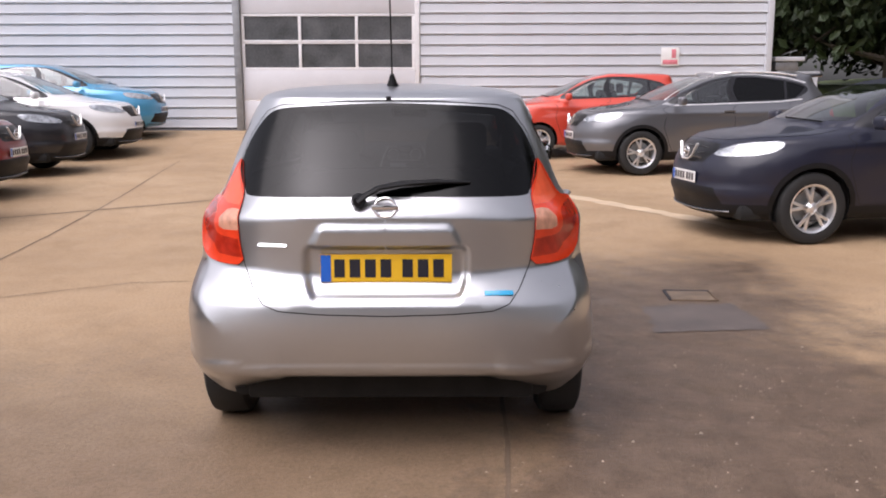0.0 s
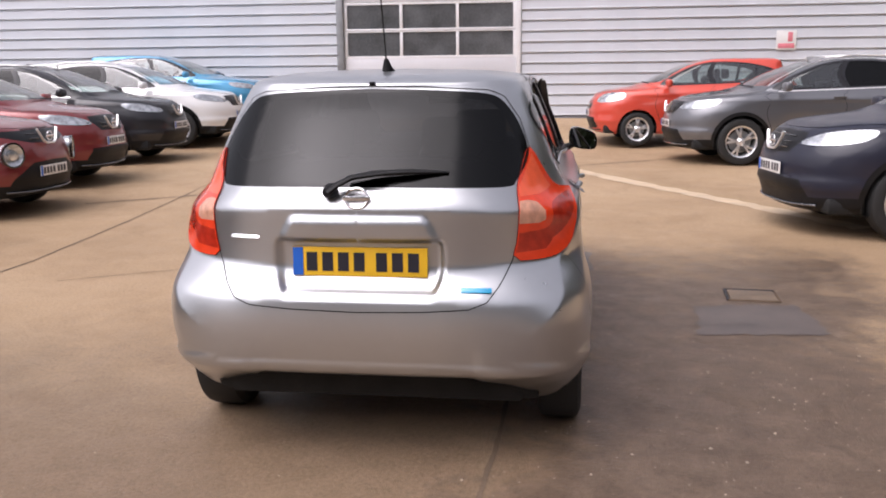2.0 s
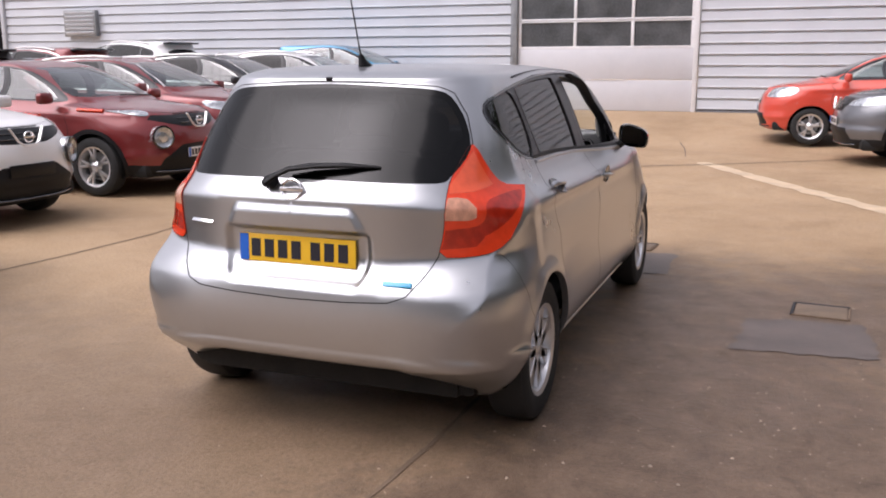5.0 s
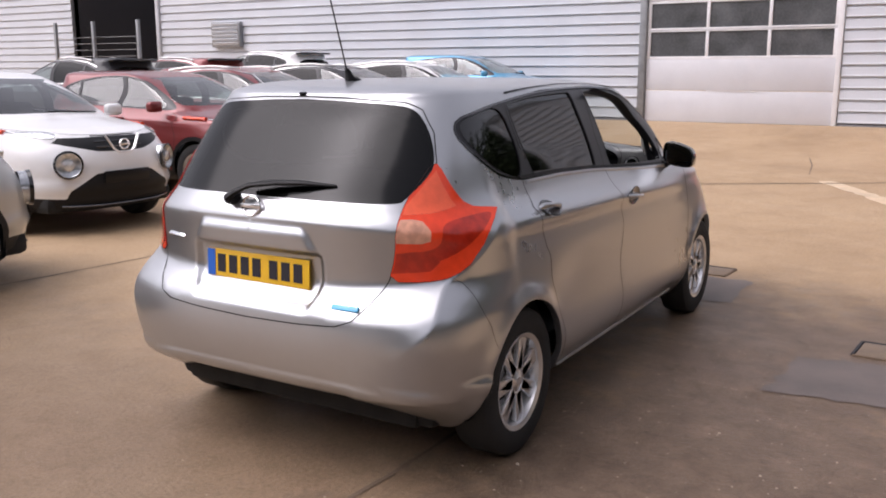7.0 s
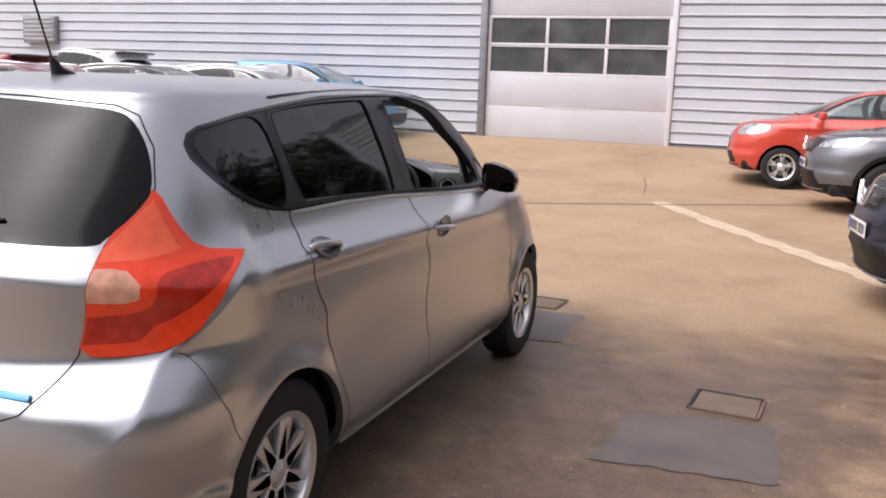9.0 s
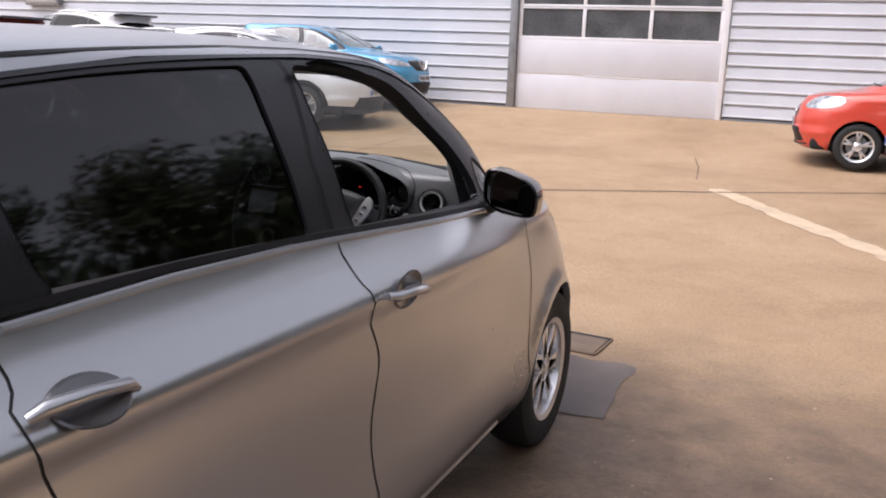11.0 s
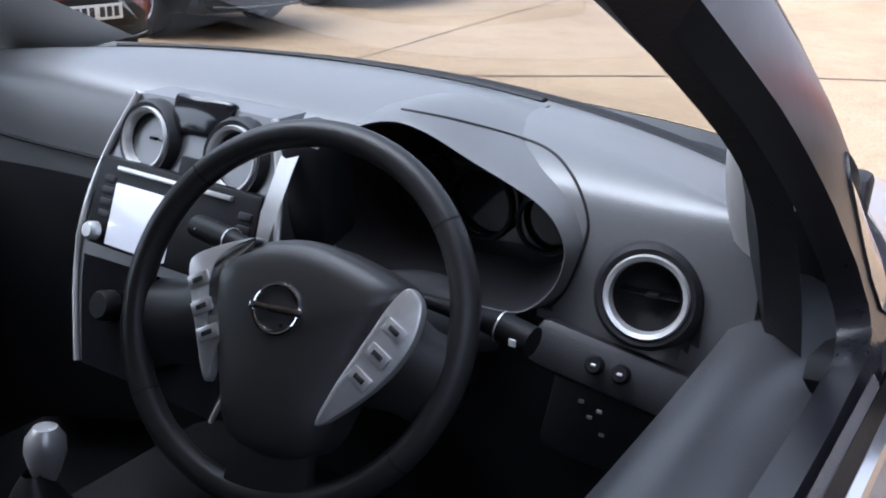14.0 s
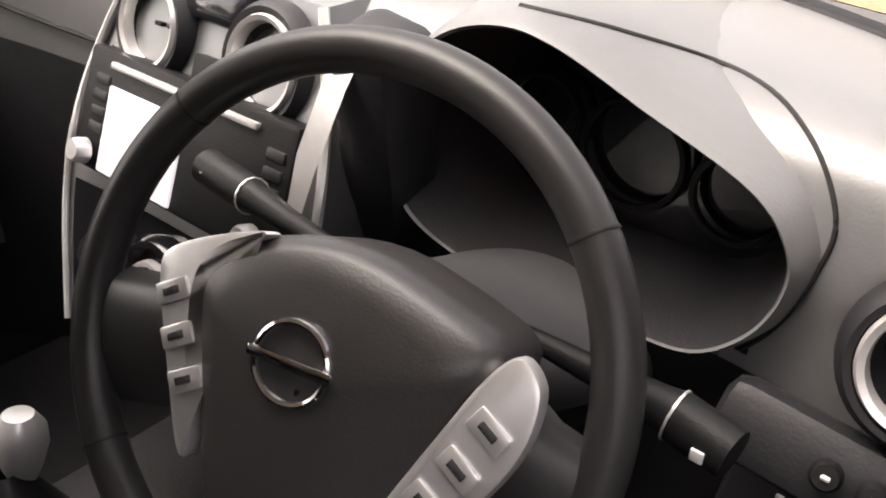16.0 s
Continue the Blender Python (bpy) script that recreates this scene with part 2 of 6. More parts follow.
# ---- car bodies ----
class Shell:
    """Half a car's skin: rings stacked from sill to roof, each a plan curve from the rear's middle round the side to the nose.
    A ring: z at side, rear and front; y of rear and front; half width; lengths and exponents of the rear and front curves."""

    def __init__(self, rings, press=None):
        self.r = np.array(rings, float)
        self.press = press
        k = len(rings)
        u = np.linspace(0, 3, 241)
        mid = self.flat(u, np.full(241, 0.42 * (k - 1)))
        self.ua = np.r_[0, np.cumsum(np.linalg.norm(np.diff(mid, axis=0), axis=1))]
        self.uu = u
        v = np.linspace(0, k - 1, 161)
        a = self.flat(np.full(161, 1.5), v)
        self.va, self.vv = np.r_[0, np.cumsum(np.maximum(np.linalg.norm(np.diff(a, axis=0), axis=1), 0.002))], v
        gu, gv = np.meshgrid(np.linspace(0, 3, 121), np.linspace(0, k - 1, 121), indexing="ij")
        self.gu, self.gv = gu.ravel(), gv.ravel()
        self.gp = self.flat(self.gu, self.gv)

    def rows(self, v):
        r, k = self.r, len(self.r)
        i = np.clip(np.floor(v).astype(int), 0, k - 2)
        t = (v - i)[:, None]
        p0, p1, p2, p3 = r[np.maximum(i - 1, 0)], r[i], r[i + 1], r[np.minimum(i + 2, k - 1)]
        m1, m2 = (p2 - p0) / 2, (p3 - p1) / 2
        d = p2 - p1
        m1 = np.where(d * m1 > 0, np.sign(d) * np.minimum(abs(m1), 3 * abs(d)), 0)
        m2 = np.where(d * m2 > 0, np.sign(d) * np.minimum(abs(m2), 3 * abs(d)), 0)
        return (2 * t**3 - 3 * t**2 + 1) * p1 + (t**3 - 2 * t**2 + t) * m1 + (-2 * t**3 + 3 * t**2) * p2 + (t**3 - t**2) * m2

    def flat(self, u, v):
        zs, zr, zf, yr, yf, w, lr, lf, nr, nf = self.rows(v).T
        rear, front = u <= 1, u >= 2
        th = np.where(rear, u, np.where(front, 3 - u, 1)) * math.pi / 2
        s, c = np.sin(th), np.cos(th)
        n = np.where(rear, nr, nf)
        k = (np.maximum(s, 0) ** n + np.maximum(c, 0) ** n) ** (-1 / n)
        x = w * s * k
        share = np.clip(x / np.maximum(w, 1e-6), 0, 1)
        ease = np.where(rear, share**4, share**2)
        y = np.where(rear, yr + lr * (1 - c * k), np.where(front, yf - lf * (1 - c * k), yr + lr + (u - 1) * (yf - lf - yr - lr)))
        z = np.where(rear, zr + (zs - zr) * ease, np.where(front, zf + (zs - zf) * ease, zs))
        return np.stack([x, y, z], -1)

    def uv(self, d):
        d = np.atleast_2d(d)
        return np.interp(d[:, 0], self.ua, self.uu), np.interp(d[:, 1], self.va, self.vv)

    def dom(self, u, v):
        return np.interp(u, self.uu, self.ua), np.interp(v, self.vv, self.va)

    def normal(self, u, v, f=None):
        f = f or self.flat
        e = 0.004
        k = len(self.r) - 1
        a = f(np.clip(u + e, 0, 3), v) - f(np.clip(u - e, 0, 3), v)
        b = f(u, np.clip(v + e, 0, k)) - f(u, np.clip(v - e, 0, k))
        n = np.cross(a, b)
        n /= np.maximum(np.linalg.norm(n, axis=1, keepdims=True), 1e-9)
        return n

    def pressed(self, u, v):
        p = self.flat(u, v)
        if self.press is None:
            return p
        return p + self.normal(u, v) * self.press(p, u)[:, None]

    def at(self, d, offset=0.0):
        u, v = self.uv(d)
        p = self.pressed(u, v)
        n = self.normal(u, v, self.pressed)
        return p + n * offset, n

    def find(self, pts, face):
        """Domain places of points given as (y, z) on the side, or (x, z) on the rear or front."""
        out = []
        ax = 1 if face == "side" else 0
        lo, hi = {"side": (0.25, 2.8), "rear": (0, 1.0), "front": (2.0, 3.0)}[face]
        ok = (self.gu >= lo) & (self.gu <= hi)
        gu, gv, gp = self.gu[ok], self.gv[ok], self.gp[ok]
        k = len(self.r) - 1
        for a, z in pts:
            i = np.argmin((gp[:, ax] - a) ** 2 + (gp[:, 2] - z) ** 2)
            q = np.array([gu[i], gv[i]])
            for _ in range(8):
                e = 1e-4
                f0 = self.flat(q[:1], q[1:])[0]
                fu = (self.flat(q[:1] + e, q[1:])[0] - f0) / e
                fv = (self.flat(q[:1], q[1:] + (e if q[1] < k - e else -e))[0] - f0) / (e if q[1] < k - e else -e)
                J = np.array([[fu[ax], fv[ax]], [fu[2], fv[2]]])
                if abs(np.linalg.det(J)) < 1e-7:
                    break
                step = np.linalg.solve(J, np.array([a - f0[ax], z - f0[2]]))
                q = q + np.clip(step, -0.15, 0.15)
                q[0], q[1] = min(max(q[0], lo), hi), min(max(q[1], 0), k - 1e-3)
            out.append(tuple(float(c[0]) for c in self.dom(q[:1], q[1:])))
        return out


def cut(shell, lines, classes, step=(0.05, 0.04), fine=()):
    """The skin's domain triangulated along all lines, its triangles sorted by the first class whose outline holds them."""
    from mathutils.geometry import delaunay_2d_cdt
    um, vm = shell.ua[-1], shell.va[-1]
    pts, edges = [], []
    for poly, closed in lines:
        i0 = len(pts)
        poly = [(min(max(a, 0), um), min(max(b, 0), vm)) for a, b in poly]
        pts += poly
        edges += [(i0 + i, i0 + i + 1) for i in range(len(poly) - 1)]
        if closed:
            edges.append((i0 + len(poly) - 1, i0))
    rim = np.array(pts)
    gu = np.linspace(0, um, int(um / step[0]) + 1)
    gv = np.linspace(0, vm, int(vm / step[1]) + 1)
    grid = np.array([(a, b) for a in gu for b in gv])
    extra = [grid]
    for a0, a1, b0, b1, s in fine:
        extra.append(np.array([(a, b) for a in np.arange(a0, a1, s) for b in np.arange(b0, b1, s)]))
    near_all = []
    for g, s in zip(extra, [min(step)] + [q[4] for q in fine]):
        keep = np.ones(len(g), bool)
        for i in range(0, len(rim), 400):
            dd = ((g[:, None, :] - rim[None, i : i + 400]) ** 2).sum(-1).min(1)
            keep &= dd > (0.4 * s) ** 2
        edge = (g[:, 0] < 1e-6) | (g[:, 0] > um - 1e-6) | (g[:, 1] < 1e-6) | (g[:, 1] > vm - 1e-6)
        near_all.append(g[keep | (edge & keep)])
    allp = np.vstack([rim] + near_all)
    allp = np.vstack([allp, [(0, 0), (um, 0), (0, vm), (um, vm)]])
    vs, _, fs, *_ = delaunay_2d_cdt([Vector(p) for p in allp], edges, [], 0, 1e-6)
    vs = np.array([tuple(v) for v in vs])
    fs = np.array([tuple(f) for f in fs])
    mid = vs[fs].mean(1)
    left = np.ones(len(fs), bool)
    out = {}
    for name, poly in classes:
        if poly is None:
            hit = left.copy()
        else:
            hit = left & inside(poly, mid)
        left &= ~hit
        if name in out:
            out[name] = np.vstack([out[name], fs[hit]])
        else:
            out[name] = fs[hit]
    return vs, out


def skin(shell, vs, fs, name, mat, parent, label="", offset=0.0, sides=(1,), back=False):
    """One panel of the skin as a mesh, for one side (1 or -1) or both."""
    if len(fs) == 0:
        return None
    used, inv = np.unique(fs.ravel(), return_inverse=True)
    tri = inv.reshape(-1, 3)
    p, n = shell.at(vs[used], offset)
    n[vs[used][:, 0] < 1e-6, 0] = 0
    n[vs[used][:, 0] > shell.ua[-1] - 1e-6, 0] = 0
    verts, faces, norms = [], [], []
    for sgn in sides:
        i0 = len(verts)
        q = p * (sgn, 1, 1)
        verts += q.tolist()
        m = n * (sgn, 1, 1) * (-1 if back else 1)
        norms += (m / np.maximum(np.linalg.norm(m, axis=1, keepdims=True), 1e-9)).tolist()
        flip = (sgn < 0) != back
        faces += [tuple(int(i0 + k) for k in (t[::-1] if flip else t)) for t in tri]
    me = bpy.data.meshes.new(name)
    me.from_pydata(verts, [], faces)
    me.polygons.foreach_set("use_smooth", [True] * len(faces))
    me.update()
    me.normals_split_custom_set_from_vertices([Vector(v) for v in norms])
    me.materials.append(mat)
    ob = new(name, me)
    ob.parent = parent
    if label:
        ob["label"] = label
    return ob


def ribbon(shell, line, width, name, mat, parent, offset=0.001, closed=True, sides=(1,), inner=None, label=""):
    """A narrow band along a line on the skin; with inner, a band that goes inwards by that depth instead."""
    d = np.array(line)
    p, n = shell.at(d, offset)
    k = len(d)
    if inner is None:
        t = np.roll(p, -1, 0) - np.roll(p, 1, 0)
        if not closed:
            t[0], t[-1] = p[1] - p[0], p[-1] - p[-2]
        s = np.cross(t, n)
        s /= np.maximum(np.linalg.norm(s, axis=1, keepdims=True), 1e-9)
        a, b = p + s * width / 2, p - s * width / 2
    else:
        a, b = p, p - n * inner
    bm = bmesh.new()
    for sgn in sides:
        va = [bm.verts.new((q[0] * sgn, q[1], q[2])) for q in a]
        vb = [bm.verts.new((q[0] * sgn, q[1], q[2])) for q in b]
        for i in range(k if closed else k - 1):
            j = (i + 1) % k
            bm.faces.new((va[i], va[j], vb[j], vb[i]) if sgn > 0 else (vb[i], vb[j], va[j], va[i]))
    return finish(bm, name, mat, parent, label)


# ---- ground and buildings ----
def height(x, y):
    """The yard lies level and rises gently towards the workshop."""
    a = min(max((y - 5.0) / 8.0, 0), 1)
    b = min(max((y - 12.5) / 5.1, 0), 1)
    return 0.12 * a * a * (3 - 2 * a) + 0.34 * b * b * (3 - 2 * b)


def concrete(name):
    """Worn wet sandy concrete: broad stains, dark damp patches, grit and fine relief."""
    m = bpy.data.materials.new(name)
    m.use_nodes = True
    n, l = m.node_tree.nodes, m.node_tree.links
    b = n["Principled BSDF"]
    co = n.new("ShaderNodeTexCoord")

    def noise_at(scale, detail=5.0, rough=0.55, dist=0.0):
        t = n.new("ShaderNodeTexNoise")
        t.inputs["Scale"].default_value, t.inputs["Detail"].default_value = scale, detail
        t.inputs["Roughness"].default_value, t.inputs["Distortion"].default_value = rough, dist
        l.new(co.outputs["Object"], t.inputs["Vector"])
        return t.outputs["Fac"]

    def ramp_of(fac, stops):
        r = n.new("ShaderNodeValToRGB")
        e = r.color_ramp.elements
        e[0].position, e[0].color = stops[0][0], (*stops[0][1], 1)
        e[1].position, e[1].color = stops[-1][0], (*stops[-1][1], 1)
        for p, c in stops[1:-1]:
            x = e.new(p)
            x.color = (*c, 1)
        l.new(fac, r.inputs["Fac"])
        return r.outputs["Color"]

    def mix_of(kind, fac, a, c):
        x = n.new("ShaderNodeMix")
        x.data_type, x.blend_type = "RGBA", kind
        if isinstance(fac, float):
            x.inputs["Factor"].default_value = fac
        else:
            l.new(fac, x.inputs["Factor"])
        l.new(a, x.inputs["A"])
        l.new(c, x.inputs["B"])
        return x.outputs["Result"]

    base = ramp_of(noise_at(0.35, 6, 0.6, 0.4), [(0.3, (0.335, 0.228, 0.134)), (0.5, (0.415, 0.290, 0.175)), (0.7, (0.47, 0.34, 0.212))])
    stain = ramp_of(noise_at(1.6, 7, 0.65, 0.8), [(0.30, (0.76, 0.73, 0.70)), (0.5, (1, 1, 1)), (0.75, (1.0, 0.98, 0.94))])
    grit = ramp_of(noise_at(55, 3, 0.7), [(0.34, (0.62, 0.60, 0.58)), (0.55, (1, 1, 1)), (0.72, (1.0, 1.0, 1.0))])
    col = mix_of("MULTIPLY", 0.8, mix_of("MULTIPLY", 0.6, base, stain), grit)
    # the damp, darkened strip along one side of the middle
    sep = n.new("ShaderNodeSeparateXYZ")
    l.new(co.outputs["Object"], sep.inputs[0])

    def ramp_num(sock, a0, a1):
        r = n.new("ShaderNodeMapRange")
        r.interpolation_type = "SMOOTHSTEP"
        r.inputs["From Min"].default_value, r.inputs["From Max"].default_value = a0, a1
        l.new(sock, r.inputs["Value"])
        return r.outputs["Result"]

    def maths(op, a, c):
        x = n.new("ShaderNodeMath")
        x.operation = op
        for i, s in enumerate((a, c)):
            if isinstance(s, (int, float)):
                x.inputs[i].default_value = s
            else:
                l.new(s, x.inputs[i])
        return x.outputs[0]

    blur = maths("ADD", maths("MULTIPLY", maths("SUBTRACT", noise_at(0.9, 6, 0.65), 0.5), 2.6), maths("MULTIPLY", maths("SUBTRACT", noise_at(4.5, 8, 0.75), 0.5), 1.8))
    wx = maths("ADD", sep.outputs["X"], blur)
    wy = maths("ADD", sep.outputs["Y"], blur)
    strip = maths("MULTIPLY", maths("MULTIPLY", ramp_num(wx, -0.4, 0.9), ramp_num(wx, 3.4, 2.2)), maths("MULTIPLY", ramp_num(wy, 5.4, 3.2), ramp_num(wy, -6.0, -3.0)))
    # damp foreground, its darkness also painting shade under and behind the car
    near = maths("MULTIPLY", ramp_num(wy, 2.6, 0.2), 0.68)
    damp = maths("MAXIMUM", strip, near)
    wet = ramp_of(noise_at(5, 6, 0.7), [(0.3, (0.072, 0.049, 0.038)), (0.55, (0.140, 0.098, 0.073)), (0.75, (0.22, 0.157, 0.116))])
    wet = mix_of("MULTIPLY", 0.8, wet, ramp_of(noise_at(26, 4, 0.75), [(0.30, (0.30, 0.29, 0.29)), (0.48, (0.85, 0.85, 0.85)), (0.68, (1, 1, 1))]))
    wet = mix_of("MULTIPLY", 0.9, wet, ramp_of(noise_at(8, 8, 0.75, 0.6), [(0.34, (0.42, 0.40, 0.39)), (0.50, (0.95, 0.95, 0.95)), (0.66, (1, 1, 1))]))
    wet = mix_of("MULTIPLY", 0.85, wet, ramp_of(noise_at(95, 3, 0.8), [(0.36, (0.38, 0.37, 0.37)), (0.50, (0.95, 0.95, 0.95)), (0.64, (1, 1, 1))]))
    damp_and_shade = maths("MULTIPLY", damp, 0.84)
    col = mix_of("MIX", damp_and_shade, col, wet)
    l.new(col, b.inputs["Base Color"])
    b.inputs["Specular IOR Level"].default_value = 0.3
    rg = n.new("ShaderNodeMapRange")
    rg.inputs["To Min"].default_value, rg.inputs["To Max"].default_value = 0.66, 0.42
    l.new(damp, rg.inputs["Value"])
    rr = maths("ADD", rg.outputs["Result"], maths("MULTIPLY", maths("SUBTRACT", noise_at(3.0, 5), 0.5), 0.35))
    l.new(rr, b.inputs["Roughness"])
    bp = n.new("ShaderNodeBump")
    bp.inputs["Strength"].default_value, bp.inputs["Distance"].default_value = 0.5, 0.01
    l.new(maths("ADD", noise_at(38, 6, 0.7), maths("MULTIPLY", noise_at(3.0, 4), 0.8)), bp.inputs["Height"])
    l.new(bp.outputs["Normal"], b.inputs["Normal"])
    return m


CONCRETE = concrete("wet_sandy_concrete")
JOINT = shader("dark_slab_joint", (0.15, 0.105, 0.07), 0.8, var=0.4, scale=5, bump=0.4, bump_scale=80)
CLAD = shader("pale_grey_cladding", (0.575, 0.60, 0.64), 0.45, 0.0, 0.15, var=0.06, scale=1.2)
# dark tone paints the shade between laps; it also colours the foot flashing
CLAD_DARK = shader("painted_lap_shade_flashing", (0.16, 0.16, 0.17), 0.6, var=0.15, scale=2)
DOOR_WHITE = shader("white_door_panel", (0.62, 0.62, 0.645), 0.4, 0.0, 0.2, var=0.05, scale=2, bump=0.15, bump_scale=120)
FRAME_WHITE = shader("white_frame", (0.75, 0.75, 0.76), 0.4, var=0.05)
DARK_PANE = shader("grey_dim_pane", (0.10, 0.105, 0.11), 0.12, coat=0.6, var=0.5, scale=1.6)
GREY_STEEL = shader("galvanised_steel", (0.30, 0.31, 0.32), 0.5, 0.6, var=0.2)
TARMAC = shader("dark_tarmac_patch", (0.115, 0.093, 0.082), 0.5, var=0.45, scale=4, bump=0.6, bump_scale=120)
IRON = shader("iron_cover", (0.19, 0.138, 0.095), 0.55, 0.3, var=0.35, scale=9, bump=0.5, bump_scale=90)
LINE = shader("faded_road_paint", (0.56, 0.43, 0.29), 0.6, var=0.25, scale=5)

def ground_mesh():
    xs = np.r_[-400, -120, -50, np.arange(-30, 16, 0.5), 22, 50, 120, 400]
    ys = np.r_[-400, -120, -50, -20, np.arange(-8, 19, 0.5), 24, 50, 120, 400]
    bm = bmesh.new()
    grid = [[bm.verts.new((x, y, height(x, y))) for y in ys] for x in xs]
    for i in range(len(xs) - 1):
        for j in range(len(ys) - 1):
            bm.faces.new((grid[i][j], grid[i + 1][j], grid[i + 1][j + 1], grid[i][j + 1]))
    return bm


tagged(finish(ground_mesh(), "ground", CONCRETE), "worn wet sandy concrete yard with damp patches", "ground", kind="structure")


def strip_on_ground(pts, width, mat, name, label, lift=0.004, wob=0.012, category="slab joint"):
    pts = dense(pts, 0.15, closed=False)
    bm = bmesh.new()
    row = []
    for i, (x, y) in enumerate(pts):
        a, b = np.array(pts[max(i - 1, 0)]), np.array(pts[min(i + 1, len(pts) - 1)])
        d = (b - a) / max(np.linalg.norm(b - a), 1e-6)
        s = np.array([-d[1], d[0]])
        w = width * (0.7 + 0.6 * random.random()) / 2
        o = wob * (random.random() - 0.5)
        row.append([bm.verts.new((x + s[0] * (w + o), y + s[1] * (w + o), height(x, y) + lift)), bm.verts.new((x - s[0] * (w - o), y - s[1] * (w - o), height(x, y) + lift))])
    for a, b in zip(row, row[1:]):
        bm.faces.new((a[0], a[1], b[1], b[0]))
    bmesh.ops.recalc_face_normals(bm, faces=bm.faces[:])
    if bm.faces[0].normal.z < 0:
        bmesh.ops.reverse_faces(bm, faces=bm.faces[:])
    return tagged(finish(bm, name, mat), label, category, kind="structure")


WALL_Y = 17.6
BASE = 0.46


def cladding_row(x0, x1, name="cladding_plank"):
    """One lapped sheet: a flat face, a rolled lip below and a recessed step above."""
    prof = [(0.0, 0.0), (-0.030, 0.004), (-0.034, 0.020), (-0.026, 0.045), (-0.012, 0.190), (0.012, 0.205), (0.012, 0.235)]
    bm = bmesh.new()
    a = [bm.verts.new((x0, y, z)) for y, z in prof]
    b = [bm.verts.new((x1, y, z)) for y, z in prof]
    for i in range(len(prof) - 1):
        bm.faces.new((a[i], b[i], b[i + 1], a[i + 1]))
    bmesh.ops.recalc_face_normals(bm, faces=bm.faces[:])
    if sum(f.normal.y for f in bm.faces) > 0:
        bmesh.ops.reverse_faces(bm, faces=bm.faces[:])
    me = bpy.data.meshes.new(name)
    bm.to_mesh(me)
    bm.free()
    me.materials.append(CLAD)
    return me


def workshop():
    # backing behind the planks, dark so that the laps look shaded
    bm = bmesh.new()
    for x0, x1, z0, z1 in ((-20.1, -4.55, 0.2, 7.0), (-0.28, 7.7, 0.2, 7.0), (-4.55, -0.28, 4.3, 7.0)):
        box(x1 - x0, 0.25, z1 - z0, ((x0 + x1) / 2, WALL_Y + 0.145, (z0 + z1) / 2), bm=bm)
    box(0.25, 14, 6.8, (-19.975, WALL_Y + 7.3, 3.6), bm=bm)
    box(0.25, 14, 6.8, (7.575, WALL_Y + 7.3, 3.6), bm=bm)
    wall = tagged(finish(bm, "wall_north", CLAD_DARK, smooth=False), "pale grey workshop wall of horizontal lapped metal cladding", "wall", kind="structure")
    rows = 28
    for x0, x1, first in ((-20.1, -4.55, 0), (-0.28, 7.7, 0), (-4.55, -0.28, 17)):
        me = cladding_row(x0, x1)
        for k in range(first, rows):
            ob = new("cladding_plank", me)
            ob.parent = wall
            ob.location = (0, WALL_Y, BASE + 0.06 + 0.235 * k)
    bm = box(28.2, 14.5, 0.25, (-6.2, WALL_Y + 7.2, 7.1))
    tagged(finish(bm, "roof", GREY_STEEL, smooth=False), "flat grey workshop roof", "roof", kind="structure")
    for x0, x1 in ((-20.1, -4.5), (-0.3, 7.7)):
        bm = box(x1 - x0, 0.07, 0.10, ((x0 + x1) / 2, WALL_Y - 0.01, BASE - 0.02), 0.01)
        tagged(finish(bm, "base_flashing", CLAD_DARK), "dark flashing along the foot of the wall", "trim", kind="structure")
    for x in (-20.1, 7.7):
        tagged(finish(box(0.14, 0.14, 6.6, (x, WALL_Y - 0.03, 3.7), 0.015), "corner_flashing", CLAD), "pale grey corner flashing", "trim", kind="structure")


workshop()


